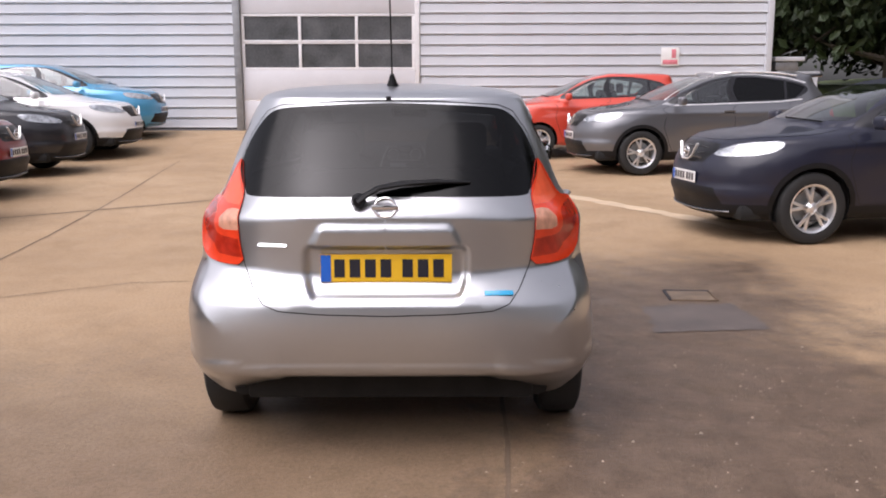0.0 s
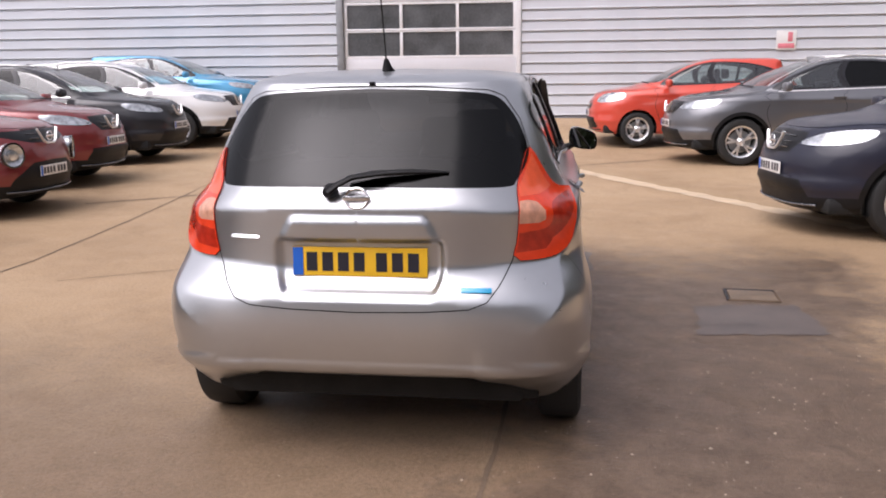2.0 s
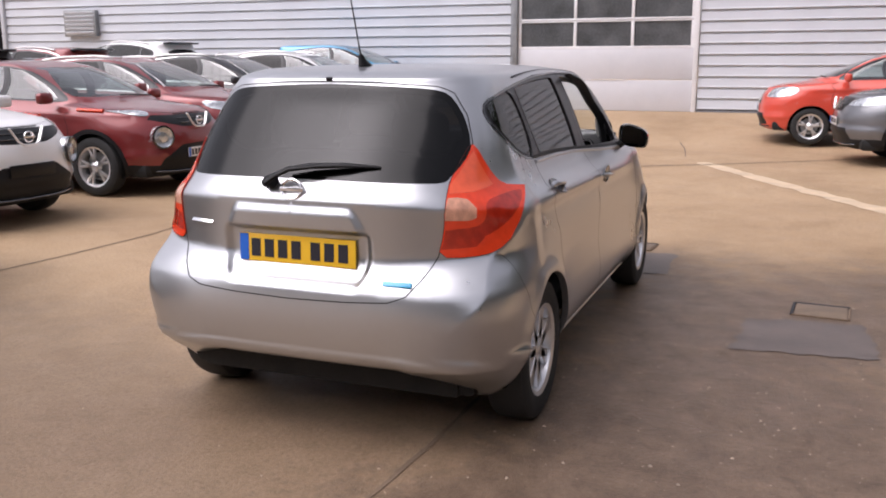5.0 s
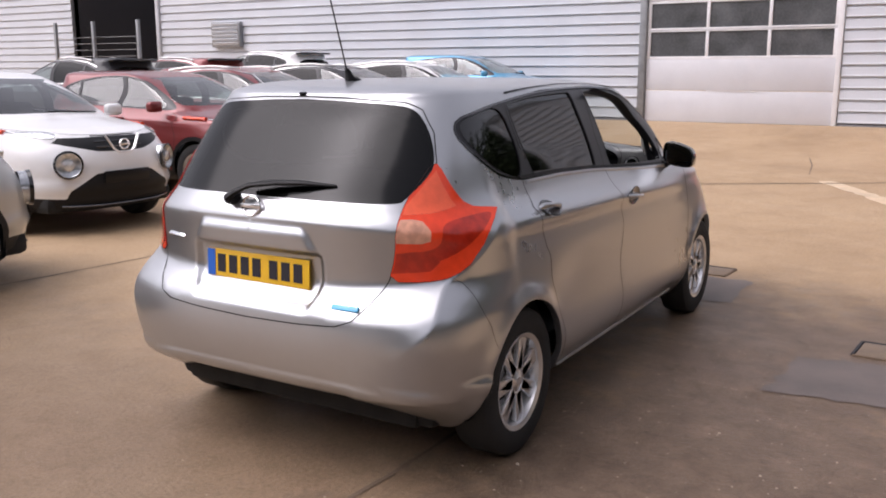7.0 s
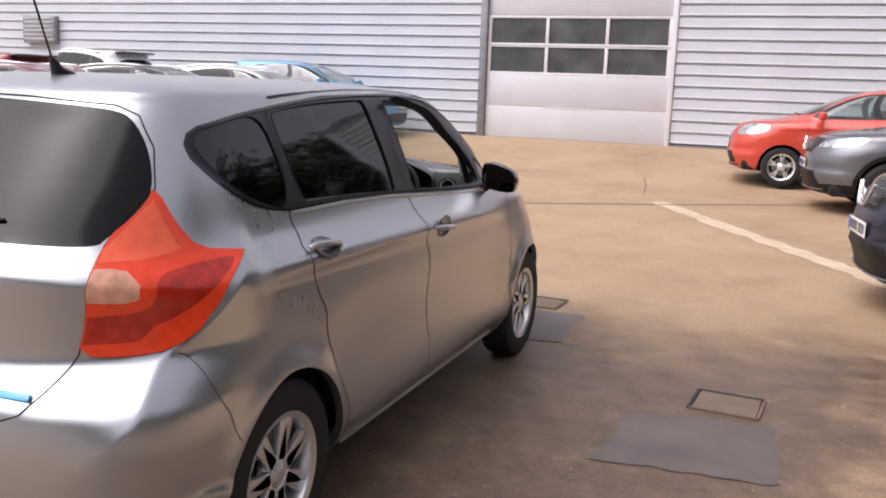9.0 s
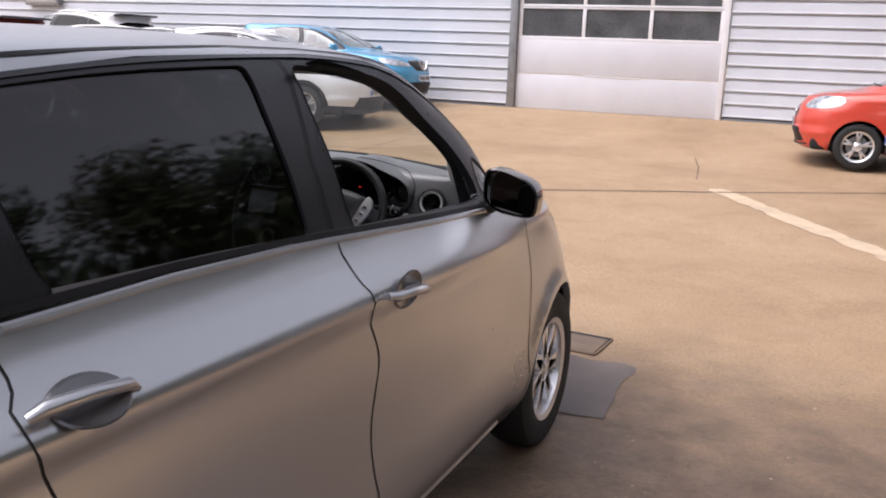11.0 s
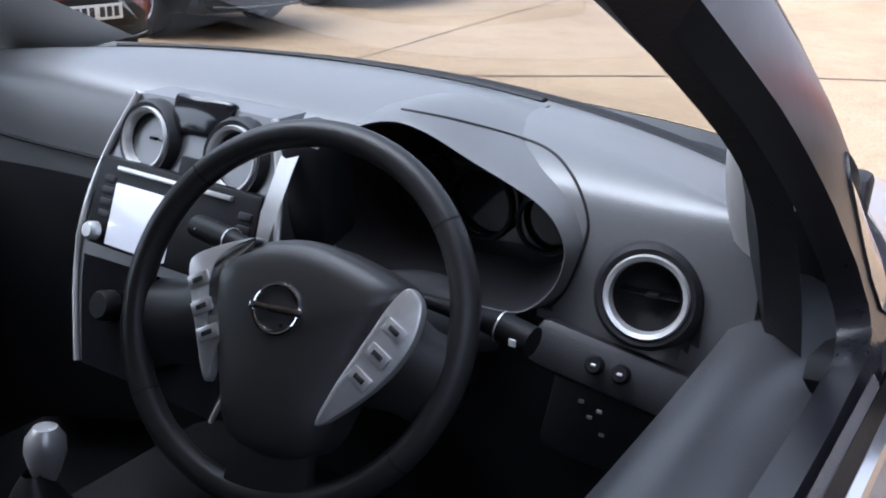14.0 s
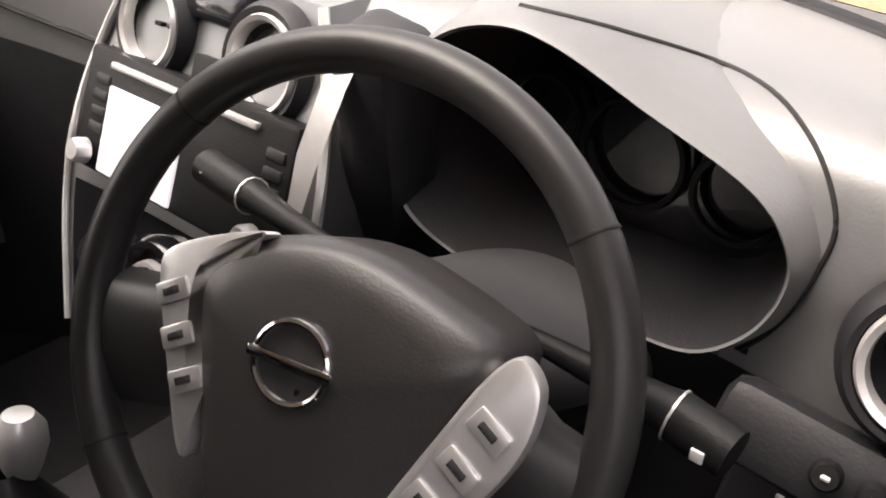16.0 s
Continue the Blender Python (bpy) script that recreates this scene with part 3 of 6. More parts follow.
def sectional_door():
    x0, x1, z0 = -4.37, -0.40, BASE
    door = thing("door_1", pose(0, WALL_Y + 0.02, 0), "closed white sectional workshop door with two rows of panes", "door", kind="structure")
    w = x1 - x0
    cx = (x0 + x1) / 2
    for z, h in ((z0, 0.69), (z0 + 0.695, 0.69)):
        part("door_panel", box(w, 0.05, h - 0.006, (cx, 0, z + h / 2), 0.008), DOOR_WHITE, door)
    part("door_panel", box(w, 0.05, 0.60, (cx, 0, 3.40), 0.008), DOOR_WHITE, door)
    part("door_panel", box(w, 0.05, 0.60, (cx, 0, 4.01), 0.008), DOOR_WHITE, door)
    for r, zb in enumerate((1.865, 2.48)):
        h = 0.565
        bm = box(w, 0.05, 0.055, (cx, 0, zb - 0.0), 0.006)
        box(w, 0.05, 0.05, (cx, 0, zb + h + 0.02), 0.006, bm=bm)
        for k in range(4):
            x = x0 + 0.035 + (w - 0.07) * k / 3
            box(0.07, 0.05, h, (x, 0.0005, zb + h / 2), 0.006, bm=bm)
        fr = part("window_frame", bm, FRAME_WHITE, door, "white frame of three panes")
        for k in range(3):
            xa = x0 + 0.035 + (w - 0.07) * k / 3
            xb = x0 + 0.035 + (w - 0.07) * (k + 1) / 3
            part("pane", box(xb - xa - 0.07, 0.012, h - 0.04, ((xa + xb) / 2, 0.012, zb + h / 2 + 0.01)), DARK_PANE, fr)
    part("pull_handle", tube([(cx - 0.6, -0.03, z0 + 0.69), (cx + 0.55, -0.03, z0 + 0.675)], 0.008), FRAME_WHITE, door)
    tagged(finish(box(0.16, 0.16, 4.0, (x0 - 0.09, WALL_Y - 0.01, z0 + 1.95), 0.012), "door_jamb", GREY_STEEL), "grey steel door jamb", "trim", kind="structure")
    tagged(finish(box(0.10, 0.12, 4.0, (x1 + 0.055, WALL_Y - 0.01, z0 + 1.95), 0.012), "door_jamb", FRAME_WHITE), "white door jamb", "trim", kind="structure")


sectional_door()


# ---- wheels ----
def wheel(parent, at, side, R=0.31, rim=0.20, width=0.19, spokes=6, twin=True, turn=0.0):
    """A tyre on a spoked alloy rim; side is +1 or -1, the way that its face looks along x."""
    m = pose(*at, 0, 90 * side, 0) @ pose(0, 0, 0, 0, 0, turn)
    hw = width / 2
    tyre = part("tyre", lathe([(rim - 0.005, -hw * 0.8), (R - 0.035, -hw), (R - 0.008, -hw * 0.82), (R, -hw * 0.55), (R, hw * 0.55), (R - 0.008, hw * 0.84), (R - 0.035, hw), (rim + 0.012, hw * 0.92), (rim - 0.004, hw * 0.86)], 56, m), RUBBER, parent)
    bm = lathe([(rim - 0.03, -hw * 0.5), (rim - 0.022, hw * 0.5), (rim - 0.012, hw * 0.84), (rim + 0.008, hw * 0.93), (rim + 0.010, hw * 0.86), (rim - 0.004, hw * 0.8)], 48, m)
    face = hw * 0.80
    for k in range(spokes):
        base = 2 * math.pi * k / spokes
        for off in ((-0.17, 0.17) if spokes > 5 else (-0.27, 0.27)) if twin else (0.0,):
            a = base + off
            w0, w1 = ((0.024, 0.018) if spokes > 5 else (0.017, 0.015)) if twin else (0.034, 0.022)
            ca, sa = math.cos(a), math.sin(a)
            outline = [(0.045, -w0), (rim * 0.55, -w0 * 0.9), (rim - 0.012, -w1), (rim - 0.012, w1), (rim * 0.55, w0 * 0.9), (0.045, w0)]
            start = -off * 0.35
            slab(outline, 0.022, m @ Matrix.Rotation(a, 4, "Z") @ pose(0, start * 0.2, face - 0.028), bm, 0.004)
    lathe([(0.0, face), (0.022, face), (0.026, face - 0.004), (0.058, face - 0.012), (0.066, face - 0.022), (0.066, face - 0.05)], 32, m, bm)
    part("rim", bm, RIM, tyre, "silver multi-spoke alloy rim")
    part("brake_disc", lathe([(0.0, -0.02), (rim - 0.06, -0.02), (rim - 0.06, 0.0), (0.0, 0.0)], 32, m), GREY_STEEL, tyre)
    part("wheel_backing", lathe([(0.0, -hw * 0.6), (rim - 0.028, -hw * 0.6), (rim - 0.028, -hw * 0.5), (0.0, -hw * 0.5)], 32, m), DARK, tyre)
    return tyre


def plate_bars(parent, m, w=0.52, h=0.111, face=PLATE_Y, band=True):
    """A number plate with plain bars for its characters."""
    pl = part("number_plate", slab([(-w / 2, -h / 2), (w / 2, -h / 2), (w / 2, h / 2), (-w / 2, h / 2)], 0.006, m, bevel=0.002), face, parent, "number plate with plain dark bars")
    if band:
        part("plate_band", slab([(-w / 2 + 0.002, -h / 2 + 0.002), (-w / 2 + 0.042, -h / 2 + 0.002), (-w / 2 + 0.042, h / 2 - 0.002), (-w / 2 + 0.002, h / 2 - 0.002)], 0.002, m @ pose(0, 0, 0.0065)), PLATE_BLUE, pl)
    x = -w / 2 + 0.055
    for k in range(7):
        if k == 4:
            x += 0.025
        cw = 0.042
        part("plate_bar", slab([(x, -0.036), (x + cw, -0.036), (x + cw, 0.036), (x, 0.036)], 0.0015, m @ pose(0, 0, 0.0065)), PLATE_INK, pl)
        x += 0.061
    return pl


def circle_side(shell, y, z, r, n=40, low=0.0):
    """A wheel arch: the part of a circle above low, closed below."""
    pts = [(y + r * math.cos(a), max(z + r * math.sin(a), low)) for a in np.linspace(math.pi * 1.12, -math.pi * 0.12, n)]
    return pts


# ---- the silver hatchback ----
HATCH = [
    (0.17, 0.345, 0.20, 0.16, 3.90, 0.70, 0.45, 0.70, 3.2, 3.0),
    (0.22, 0.362, 0.22, 0.058, 4.03, 0.765, 0.55, 0.80, 3.2, 2.6),
    (0.34, 0.41, 0.36, 0.008, 4.09, 0.842, 0.58, 0.90, 3.7, 2.6),
    (0.50, 0.50, 0.52, -0.024, 4.10, 0.862, 0.60, 1.00, 3.7, 2.5),
    (0.58, 0.58, 0.60, -0.034, 4.08, 0.862, 0.62, 1.00, 3.7, 2.5),
    (0.655, 0.655, 0.665, -0.027, 4.06, 0.857, 0.645, 1.00, 3.6, 2.5),
    (0.70, 0.70, 0.70, -0.011, 4.05, 0.851, 0.67, 1.00, 3.4, 2.5),
    (0.80, 0.79, 0.76, 0.036, 4.00, 0.838, 0.74, 1.00, 3.0, 2.5),
    (0.90, 0.93, 0.84, 0.026, 3.93, 0.824, 0.75, 1.00, 3.0, 2.4),
    (0.96, 1.005, 0.90, 0.020, 3.85, 0.813, 0.75, 0.98, 3.0, 2.4),
    (1.02, 1.07, 1.03, 0.055, 3.28, 0.770, 0.75, 0.55, 3.0, 2.6),
    (1.08, 1.10, 1.08, 0.080, 3.16, 0.738, 0.70, 0.50, 3.0, 2.6),
    (1.22, 1.22, 1.22, 0.168, 2.95, 0.69, 0.58, 0.42, 3.0, 3.2),
    (1.36, 1.36, 1.36, 0.275, 2.70, 0.634, 0.47, 0.34, 3.0, 3.5),
    (1.45, 1.435, 1.44, 0.345, 2.52, 0.590, 0.42, 0.28, 3.2, 3.0),
    (1.485, 1.468, 1.475, 0.362, 2.38, 0.545, 0.40, 0.25, 3.2, 3.0),
    (1.510, 1.496, 1.503, 0.45, 2.20, 0.41, 0.30, 0.25, 3.0, 3.0),
    (1.522, 1.516, 1.518, 0.70, 2.00, 0.20, 0.20, 0.20, 2.5, 2.5),
    (1.526, 1.524, 1.524, 0.90, 1.70, 0.01, 0.20, 0.20, 2.5, 2.5),
]


def soft(x, a, b):
    t = np.clip((x - a) / (b - a), 0, 1)
    return t * t * (3 - 2 * t)


# the sharp edge between tail and flank: y, and its height there
CORNER_EDGE = ((0.0, 0.05, 0.17, 0.275, 0.36, 0.57, 0.70), (0.50, 0.58, 0.71, 0.806, 0.862, 1.024, 1.05))


def hatch_press(p, u):
    """Pressings of the hatchback: plate recess, handle bar, side flutes, wheel lips."""
    x, y, z = p.T
    rear = u < 0.8
    d = np.zeros(len(p))
    wid = 0.285 + 0.035 * soft(z, 0.66, 0.80) - 0.03 * soft(z, 0.86, 0.95)
    rec = soft(wid + 0.015 - x, 0, 0.035) * soft(z, 0.665, 0.735) * soft(0.905 - z, 0, 0.025)
    d -= np.where(rear, 0.024 * rec, 0)
    bar = soft(0.315 - 0.5 * np.clip(z - 0.90, 0, 1) - x, 0, 0.04) * soft(z, 0.880, 0.912) * soft(1.000 - z, 0, 0.045)
    d += np.where(rear, 0.018 * bar, 0)
    d += np.where(rear, 0.010 * soft(z, 0.345, 0.385) * soft(0.430 - z, 0, 0.020), 0)
    flute = np.exp(-(((z - 0.60) / 0.16) ** 2)) * soft(y, 0.85, 1.3) * soft(3.1 - y, 0, 0.5)
    d -= np.where(u > 0.8, 0.024 * flute, 0)
    crease = np.exp(-(((z - (0.955 - 0.03 * (y - 1.0))) / 0.036) ** 2)) * soft(y, 0.45, 0.85) * soft(3.0 - y, 0, 0.5)
    d += np.where(u > 0.8, 0.018 * crease, 0)
    edge = np.interp(y, *CORNER_EDGE)
    s = (z - edge) * 0.78
    fade = soft(y, -0.02, 0.10) * soft(0.66 - y, 0, 0.12)
    d += np.where((x > 0.45) & (u > 0.25), 0.026 * fade * np.exp(-np.abs(s) / np.where(s < 0, 0.17, 0.07)), 0)
    for yc in (0.68, 3.28):
        r = np.hypot(y - yc, z - 0.305)
        d += np.where((u > 0.6) & (x > 0.55), 0.016 * np.exp(-(((r - 0.345) / 0.05) ** 2)), 0)
    return d


def hatchback():
    car = thing("hatchback_car", pose(0, 0, 0), "silver metallic five-door hatchback with tinted rear glass, driver's window open", "car")
    sh = Shell(HATCH, hatch_press)
    S, R, F = (lambda *p: sh.find(p, "side")), (lambda *p: sh.find(p, "rear")), (lambda *p: sh.find(p, "front"))
    um, vm = sh.ua[-1], sh.va[-1]
    dlo = chaikin(S((0.47, 1.362), (0.72, 1.405), (1.04, 1.440), (1.35, 1.464), (1.68, 1.474), (1.95, 1.476), (2.18, 1.463), (2.38, 1.425), (2.60, 1.330), (2.80, 1.20), (2.96, 1.08), (2.92, 1.045), (2.72, 1.030), (2.30, 1.052), (1.85, 1.079), (1.25, 1.104), (0.80, 1.110), (0.60, 1.19)), 2)
    qglass = chaikin(S((0.50, 1.358), (0.70, 1.392), (0.895, 1.415), (0.915, 1.25), (0.90, 1.125), (0.80, 1.128), (0.625, 1.205)), 2)
    rglass = chaikin(S((1.03, 1.128), (0.995, 1.135), (0.965, 1.25), (0.955, 1.40), (0.965, 1.42), (1.30, 1.447), (1.64, 1.456), (1.66, 1.452), (1.668, 1.43), (1.685, 1.27), (1.698, 1.12), (1.695, 1.100), (1.675, 1.097)), 1)
    fopen = chaikin(S((1.91, 1.082), (1.880, 1.090), (1.868, 1.25), (1.838, 1.425), (1.840, 1.452), (1.87, 1.458), (2.02, 1.450), (2.25, 1.405), (2.49, 1.272), (2.65, 1.125), (2.665, 1.065), (2.62, 1.054), (2.20, 1.071)), 1)
    tri = chaikin(S((2.700, 1.052), (2.690, 1.10), (2.686, 1.185), (2.76, 1.155), (2.905, 1.085), (2.89, 1.060), (2.80, 1.046)), 1)
    rwin = R((0.0, 1.088), (0.20, 1.087), (0.42, 1.082), (0.57, 1.078)) + S((0.225, 1.10), (0.30, 1.155), (0.365, 1.215)) + R((0.575, 1.32), (0.515, 1.40), (0.45, 1.428), (0.2, 1.442), (0.0, 1.446))
    rwin = chaikin(rwin, 2, closed=False)
    rwin_open = dense(rwin, 0.025, closed=False)
    rwin = dense(rwin, 0.025)
    lamp = chaikin(R((0.580, 1.082), (0.592, 0.99), (0.590, 0.90), (0.568, 0.808)) + S((0.20, 0.803), (0.275, 0.815), (0.36, 0.87), (0.57, 1.022), (0.52, 1.035), (0.425, 1.055), (0.385, 1.13), (0.372, 1.215), (0.345, 1.21), (0.28, 1.15)), 1)
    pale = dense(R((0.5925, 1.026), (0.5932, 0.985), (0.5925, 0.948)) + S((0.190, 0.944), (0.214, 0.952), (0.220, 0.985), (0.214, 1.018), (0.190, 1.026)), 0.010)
    deep = dense(chaikin(R((0.596, 0.915), (0.588, 0.862)) + S((0.225, 0.868), (0.33, 0.915), (0.47, 0.985), (0.52, 1.018), (0.42, 1.020), (0.31, 1.012), (0.262, 0.995), (0.250, 0.945), (0.215, 0.915)), 2), 0.010)
    gate = (R((0.0, 0.632), (0.25, 0.638), (0.42, 0.648), (0.485, 0.672), (0.525, 0.72), (0.570, 0.81), (0.592, 0.90), (0.594, 0.99), (0.582, 1.083)) + S((0.30, 1.16), (0.37, 1.22)) + R((0.58, 1.325), (0.52, 1.41), (0.455, 1.437), (0.2, 1.452), (0.0, 1.456)))
    gate_open, gate = dense(gate, 0.03, closed=False), dense(gate, 0.03)
    bump = dense([(0.0, 0.0)] + R((0.0, 0.632), (0.25, 0.638), (0.42, 0.648), (0.485, 0.672), (0.525, 0.72), (0.572, 0.806)) + S((0.275, 0.812), (0.315, 0.74), (0.365, 0.62), (0.40, 0.52)) + [(S((0.40, 0.30))[0][0], 0.0)], 0.03)
    fold = [[(y, float(np.interp(y, *CORNER_EDGE)) + dz) for y in np.linspace(0.05, 0.62, 24)] for dz in (-0.022, -0.009, 0.0, 0.009, 0.022)]
    fold = [S(*f) for f in fold]
    box_lens = dense(R((0.594, 0.912), (0.586, 0.862), (0.578, 0.838)) + S((0.212, 0.842), (0.238, 0.872), (0.240, 0.905)), 0.012)
    cap_lens = dense(R((0.584, 1.072), (0.592, 1.040)) + S((0.262, 1.040), (0.372, 1.060), (0.352, 1.19), (0.30, 1.15)), 0.012)
    arch_r = dense(S(*circle_side(sh, 0.68, 0.305, 0.345, low=0.18)), 0.03)
    arch_f = dense(S(*circle_side(sh, 3.28, 0.305, 0.345, low=0.18)), 0.03)
    fdoor = dense(S((1.79, 1.478), (1.785, 1.25), (1.795, 1.06), (1.797, 0.97), (1.806, 0.88), (1.822, 0.70), (1.828, 0.45), (1.818, 0.27), (2.0, 0.245), (2.86, 0.245), (2.93, 0.40), (2.95, 0.70), (2.92, 0.95), (2.90, 1.06), (2.80, 1.204), (2.60, 1.334), (2.38, 1.429), (2.18, 1.467), (1.95, 1.480)), 0.03)
    rdoor = dense(S((1.79, 1.478), (1.785, 1.25), (1.795, 1.06), (1.797, 0.97), (1.806, 0.88), (1.822, 0.70), (1.828, 0.45), (1.818, 0.27), (1.70, 0.245), (1.12, 0.245), (1.08, 0.42), (0.95, 0.64), (0.905, 0.83), (0.86, 1.0), (0.88, 1.11), (0.93, 1.26), (0.935, 1.43), (1.35, 1.468)), 0.03)
    sill = dense([(arch_r[-1][0], arch_r[-1][1])] + S((1.12, 0.245), (1.86, 0.258), (2.86, 0.245)) + [(arch_f[0][0], arch_f[0][1])], 0.04, closed=False)
    screen = (F((0.0, 1.085), (0.35, 1.085), (0.60, 1.09)) + S((2.88, 1.16), (2.70, 1.30), (2.50, 1.405)) + F((0.50, 1.445), (0.25, 1.450), (0.0, 1.452)))
    screen_open, screen = dense(screen, 0.04, closed=False), dense(screen, 0.04)
    hlamp = chaikin(F((0.46, 0.70), (0.60, 0.84)) + S((3.45, 0.90), (3.62, 0.78), (3.78, 0.70)), 2)
    bonnet = dense(F((0.0, 0.83), (0.45, 0.84)) + S((3.55, 0.90), (3.25, 0.985), (3.08, 1.03)) + F((0.45, 1.07), (0.0, 1.075)), 0.04)
    grille = dense(F((0.0, 0.45), (0.40, 0.46), (0.36, 0.62), (0.0, 0.62)), 0.04)
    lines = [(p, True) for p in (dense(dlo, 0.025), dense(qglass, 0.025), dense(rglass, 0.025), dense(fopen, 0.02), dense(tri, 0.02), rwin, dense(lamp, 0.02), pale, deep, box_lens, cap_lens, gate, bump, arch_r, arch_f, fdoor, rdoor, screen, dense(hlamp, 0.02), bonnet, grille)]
    lines += [(f, False) for f in fold]
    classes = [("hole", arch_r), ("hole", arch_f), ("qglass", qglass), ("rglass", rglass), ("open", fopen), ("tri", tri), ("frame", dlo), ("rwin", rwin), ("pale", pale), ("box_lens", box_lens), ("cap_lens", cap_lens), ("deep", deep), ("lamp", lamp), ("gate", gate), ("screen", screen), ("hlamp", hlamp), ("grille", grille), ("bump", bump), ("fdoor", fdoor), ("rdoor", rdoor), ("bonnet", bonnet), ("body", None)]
    ru = R((0.36, 0.80))[0][0]
    rv0, rv1 = R((0.0, 0.64))[0][1], R((0.0, 1.02))[0][1]
    vs, got = cut(sh, lines, classes, (0.036, 0.029), ((0.006, ru, rv0, rv1, 0.0105),))
    both = (1, -1)
    skin(sh, vs, got["body"], "body_shell", SILVER, car, sides=both)
    skin(sh, vs, got["gate"], "tailgate", SILVER, car, "silver tailgate with plate recess", sides=both)
    skin(sh, vs, got["bump"], "rear_bumper", SILVER, car, sides=both)
    skin(sh, vs, got["bonnet"], "bonnet", SILVER, car, sides=both)
    skin(sh, vs, got["rwin"], "rear_window", PRIVACY, car, "dark tinted rear window", sides=both)
    skin(sh, vs, got["screen"], "windscreen", CLEAR, car, "clear windscreen", sides=both).visible_shadow = False
    skin(sh, vs, got["grille"], "grille", BLACK_PLASTIC, car, sides=both)
    for s in both:
        skin(sh, vs, got["fdoor"], "front_door", SILVER, car, sides=(s,))
        skin(sh, vs, got["rdoor"], "rear_door", SILVER, car, sides=(s,))
        skin(sh, vs, got["frame"], "window_surround", PILLAR_BLACK, car, "black pillars and window surround", sides=(s,), offset=-0.002)
        skin(sh, vs, got["qglass"], "quarter_glass", SIDE_PRIVACY, car, "dark tinted quarter glass", sides=(s,), offset=-0.006)
        skin(sh, vs, got["rglass"], "rear_door_glass", SIDE_PRIVACY, car, "dark tinted door glass", sides=(s,), offset=-0.008)
        skin(sh, vs, got["tri"], "corner_glass", CLEAR, car, sides=(s,), offset=-0.006)
        lens = skin(sh, vs, got["lamp"], "tail_lamp", RED_LENS, car, "orange-red wraparound tail lamp", sides=(s,), offset=0.006)
        skin(sh, vs, got["hlamp"], "headlamp", LAMP_GLASS, car, sides=(s,), offset=0.004)
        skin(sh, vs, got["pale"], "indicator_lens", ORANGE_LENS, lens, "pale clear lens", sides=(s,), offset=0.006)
        skin(sh, vs, got["deep"], "fog_lens", DARKRED_LENS, lens, "deep red lens", sides=(s,), offset=0.006)
        skin(sh, vs, got["box_lens"], "reflector_lens", DARKRED_LENS, lens, "dark red reflector box", sides=(s,), offset=0.006)
        skin(sh, vs, got["cap_lens"], "upper_lens", CORAL_LENS, lens, "coral upper lens", sides=(s,), offset=0.0065)
        ribbon(sh, dense(lamp, 0.02), 0, "lamp_edge", DARKRED_LENS, lens, 0.006, sides=(s,), inner=0.02)
    skin(sh, vs, got["open"], "front_door_glass", CLEAR, car, "clear front door glass", sides=(-1,), offset=-0.008)
    # lining behind the panels, and the roof's inside
    solid = np.vstack([got[k] for k in ("body", "gate", "fdoor", "rdoor", "lamp", "bump")])
    mid = vs[solid].mean(1)
    u, v = sh.uv(mid)
    z = sh.flat(u, v)[:, 2]
    skin(sh, vs, solid[z > 1.40], "headliner", HEADLINER, car, sides=both, offset=-0.035, back=True)
    skin(sh, vs, solid[z <= 1.40], "inner_lining", LINING, car, sides=both, offset=-0.03, back=True)
    # driver's side takes the black lining as painted shade; the far side stays pale
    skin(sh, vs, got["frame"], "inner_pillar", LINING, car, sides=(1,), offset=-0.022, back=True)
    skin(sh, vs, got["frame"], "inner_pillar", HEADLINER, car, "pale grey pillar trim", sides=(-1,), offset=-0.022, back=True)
    for poly in (qglass, rglass, fopen, tri):
        for s in both:
            ribbon(sh, dense(poly, 0.02), 0, "window_reveal", PILLAR_BLACK, car, 0.0, sides=(s,), inner=0.024)
    ribbon(sh, rwin_open, 0, "window_reveal", PILLAR_BLACK, car, -0.001, closed=False, sides=both, inner=0.045)
    ribbon(sh, screen_open, 0, "window_reveal", PILLAR_BLACK, car, -0.001, closed=False, sides=both, inner=0.02)
    # shut lines and seals
    ribbon(sh, gate_open, 0.0045, "tailgate_gap", GAP, car, 0.0012, closed=False, sides=both)
    for s in both:
        ribbon(sh, fdoor, 0.0045, "door_gap", GAP, car, 0.0012, sides=(s,))
        ribbon(sh, rdoor, 0.0045, "door_gap", GAP, car, 0.0012, sides=(s,))
        ribbon(sh, dense(dlo, 0.03), 0.010, "window_seal", GLOSS_BLACK, car, 0.0018, sides=(s,))
        ribbon(sh, dense(lamp, 0.02), 0.004, "lamp_gap", GAP, car, 0.0015, sides=(s,))
    side_seam = S((0.275, 0.812), (0.315, 0.74), (0.365, 0.62), (0.395, 0.53))
    for s in both:
        ribbon(sh, dense(side_seam, 0.02, closed=False), 0.002, "bumper_gap", GAP, car, 0.0012, closed=False, sides=(s,))
    for s in both:
        drip = dense(S((0.98, 1.462), (1.3, 1.482), (1.68, 1.493), (1.95, 1.492), (2.2, 1.478), (2.42, 1.435), (2.62, 1.345), (2.80, 1.225)), 0.03, closed=False)
        ribbon(sh, drip, 0.010, "roof_moulding", BLACK_PLASTIC, car, 0.0015, closed=False, sides=(s,))
        chrome = dense(S((0.86, 1.121), (1.25, 1.115), (1.60, 1.099), (1.85, 1.081), (2.30, 1.050), (2.70, 1.030)), 0.04, closed=False)
        ribbon(sh, chrome, 0.014, "belt_moulding", BLACK_PLASTIC, car, 0.004, closed=False, sides=(s,))
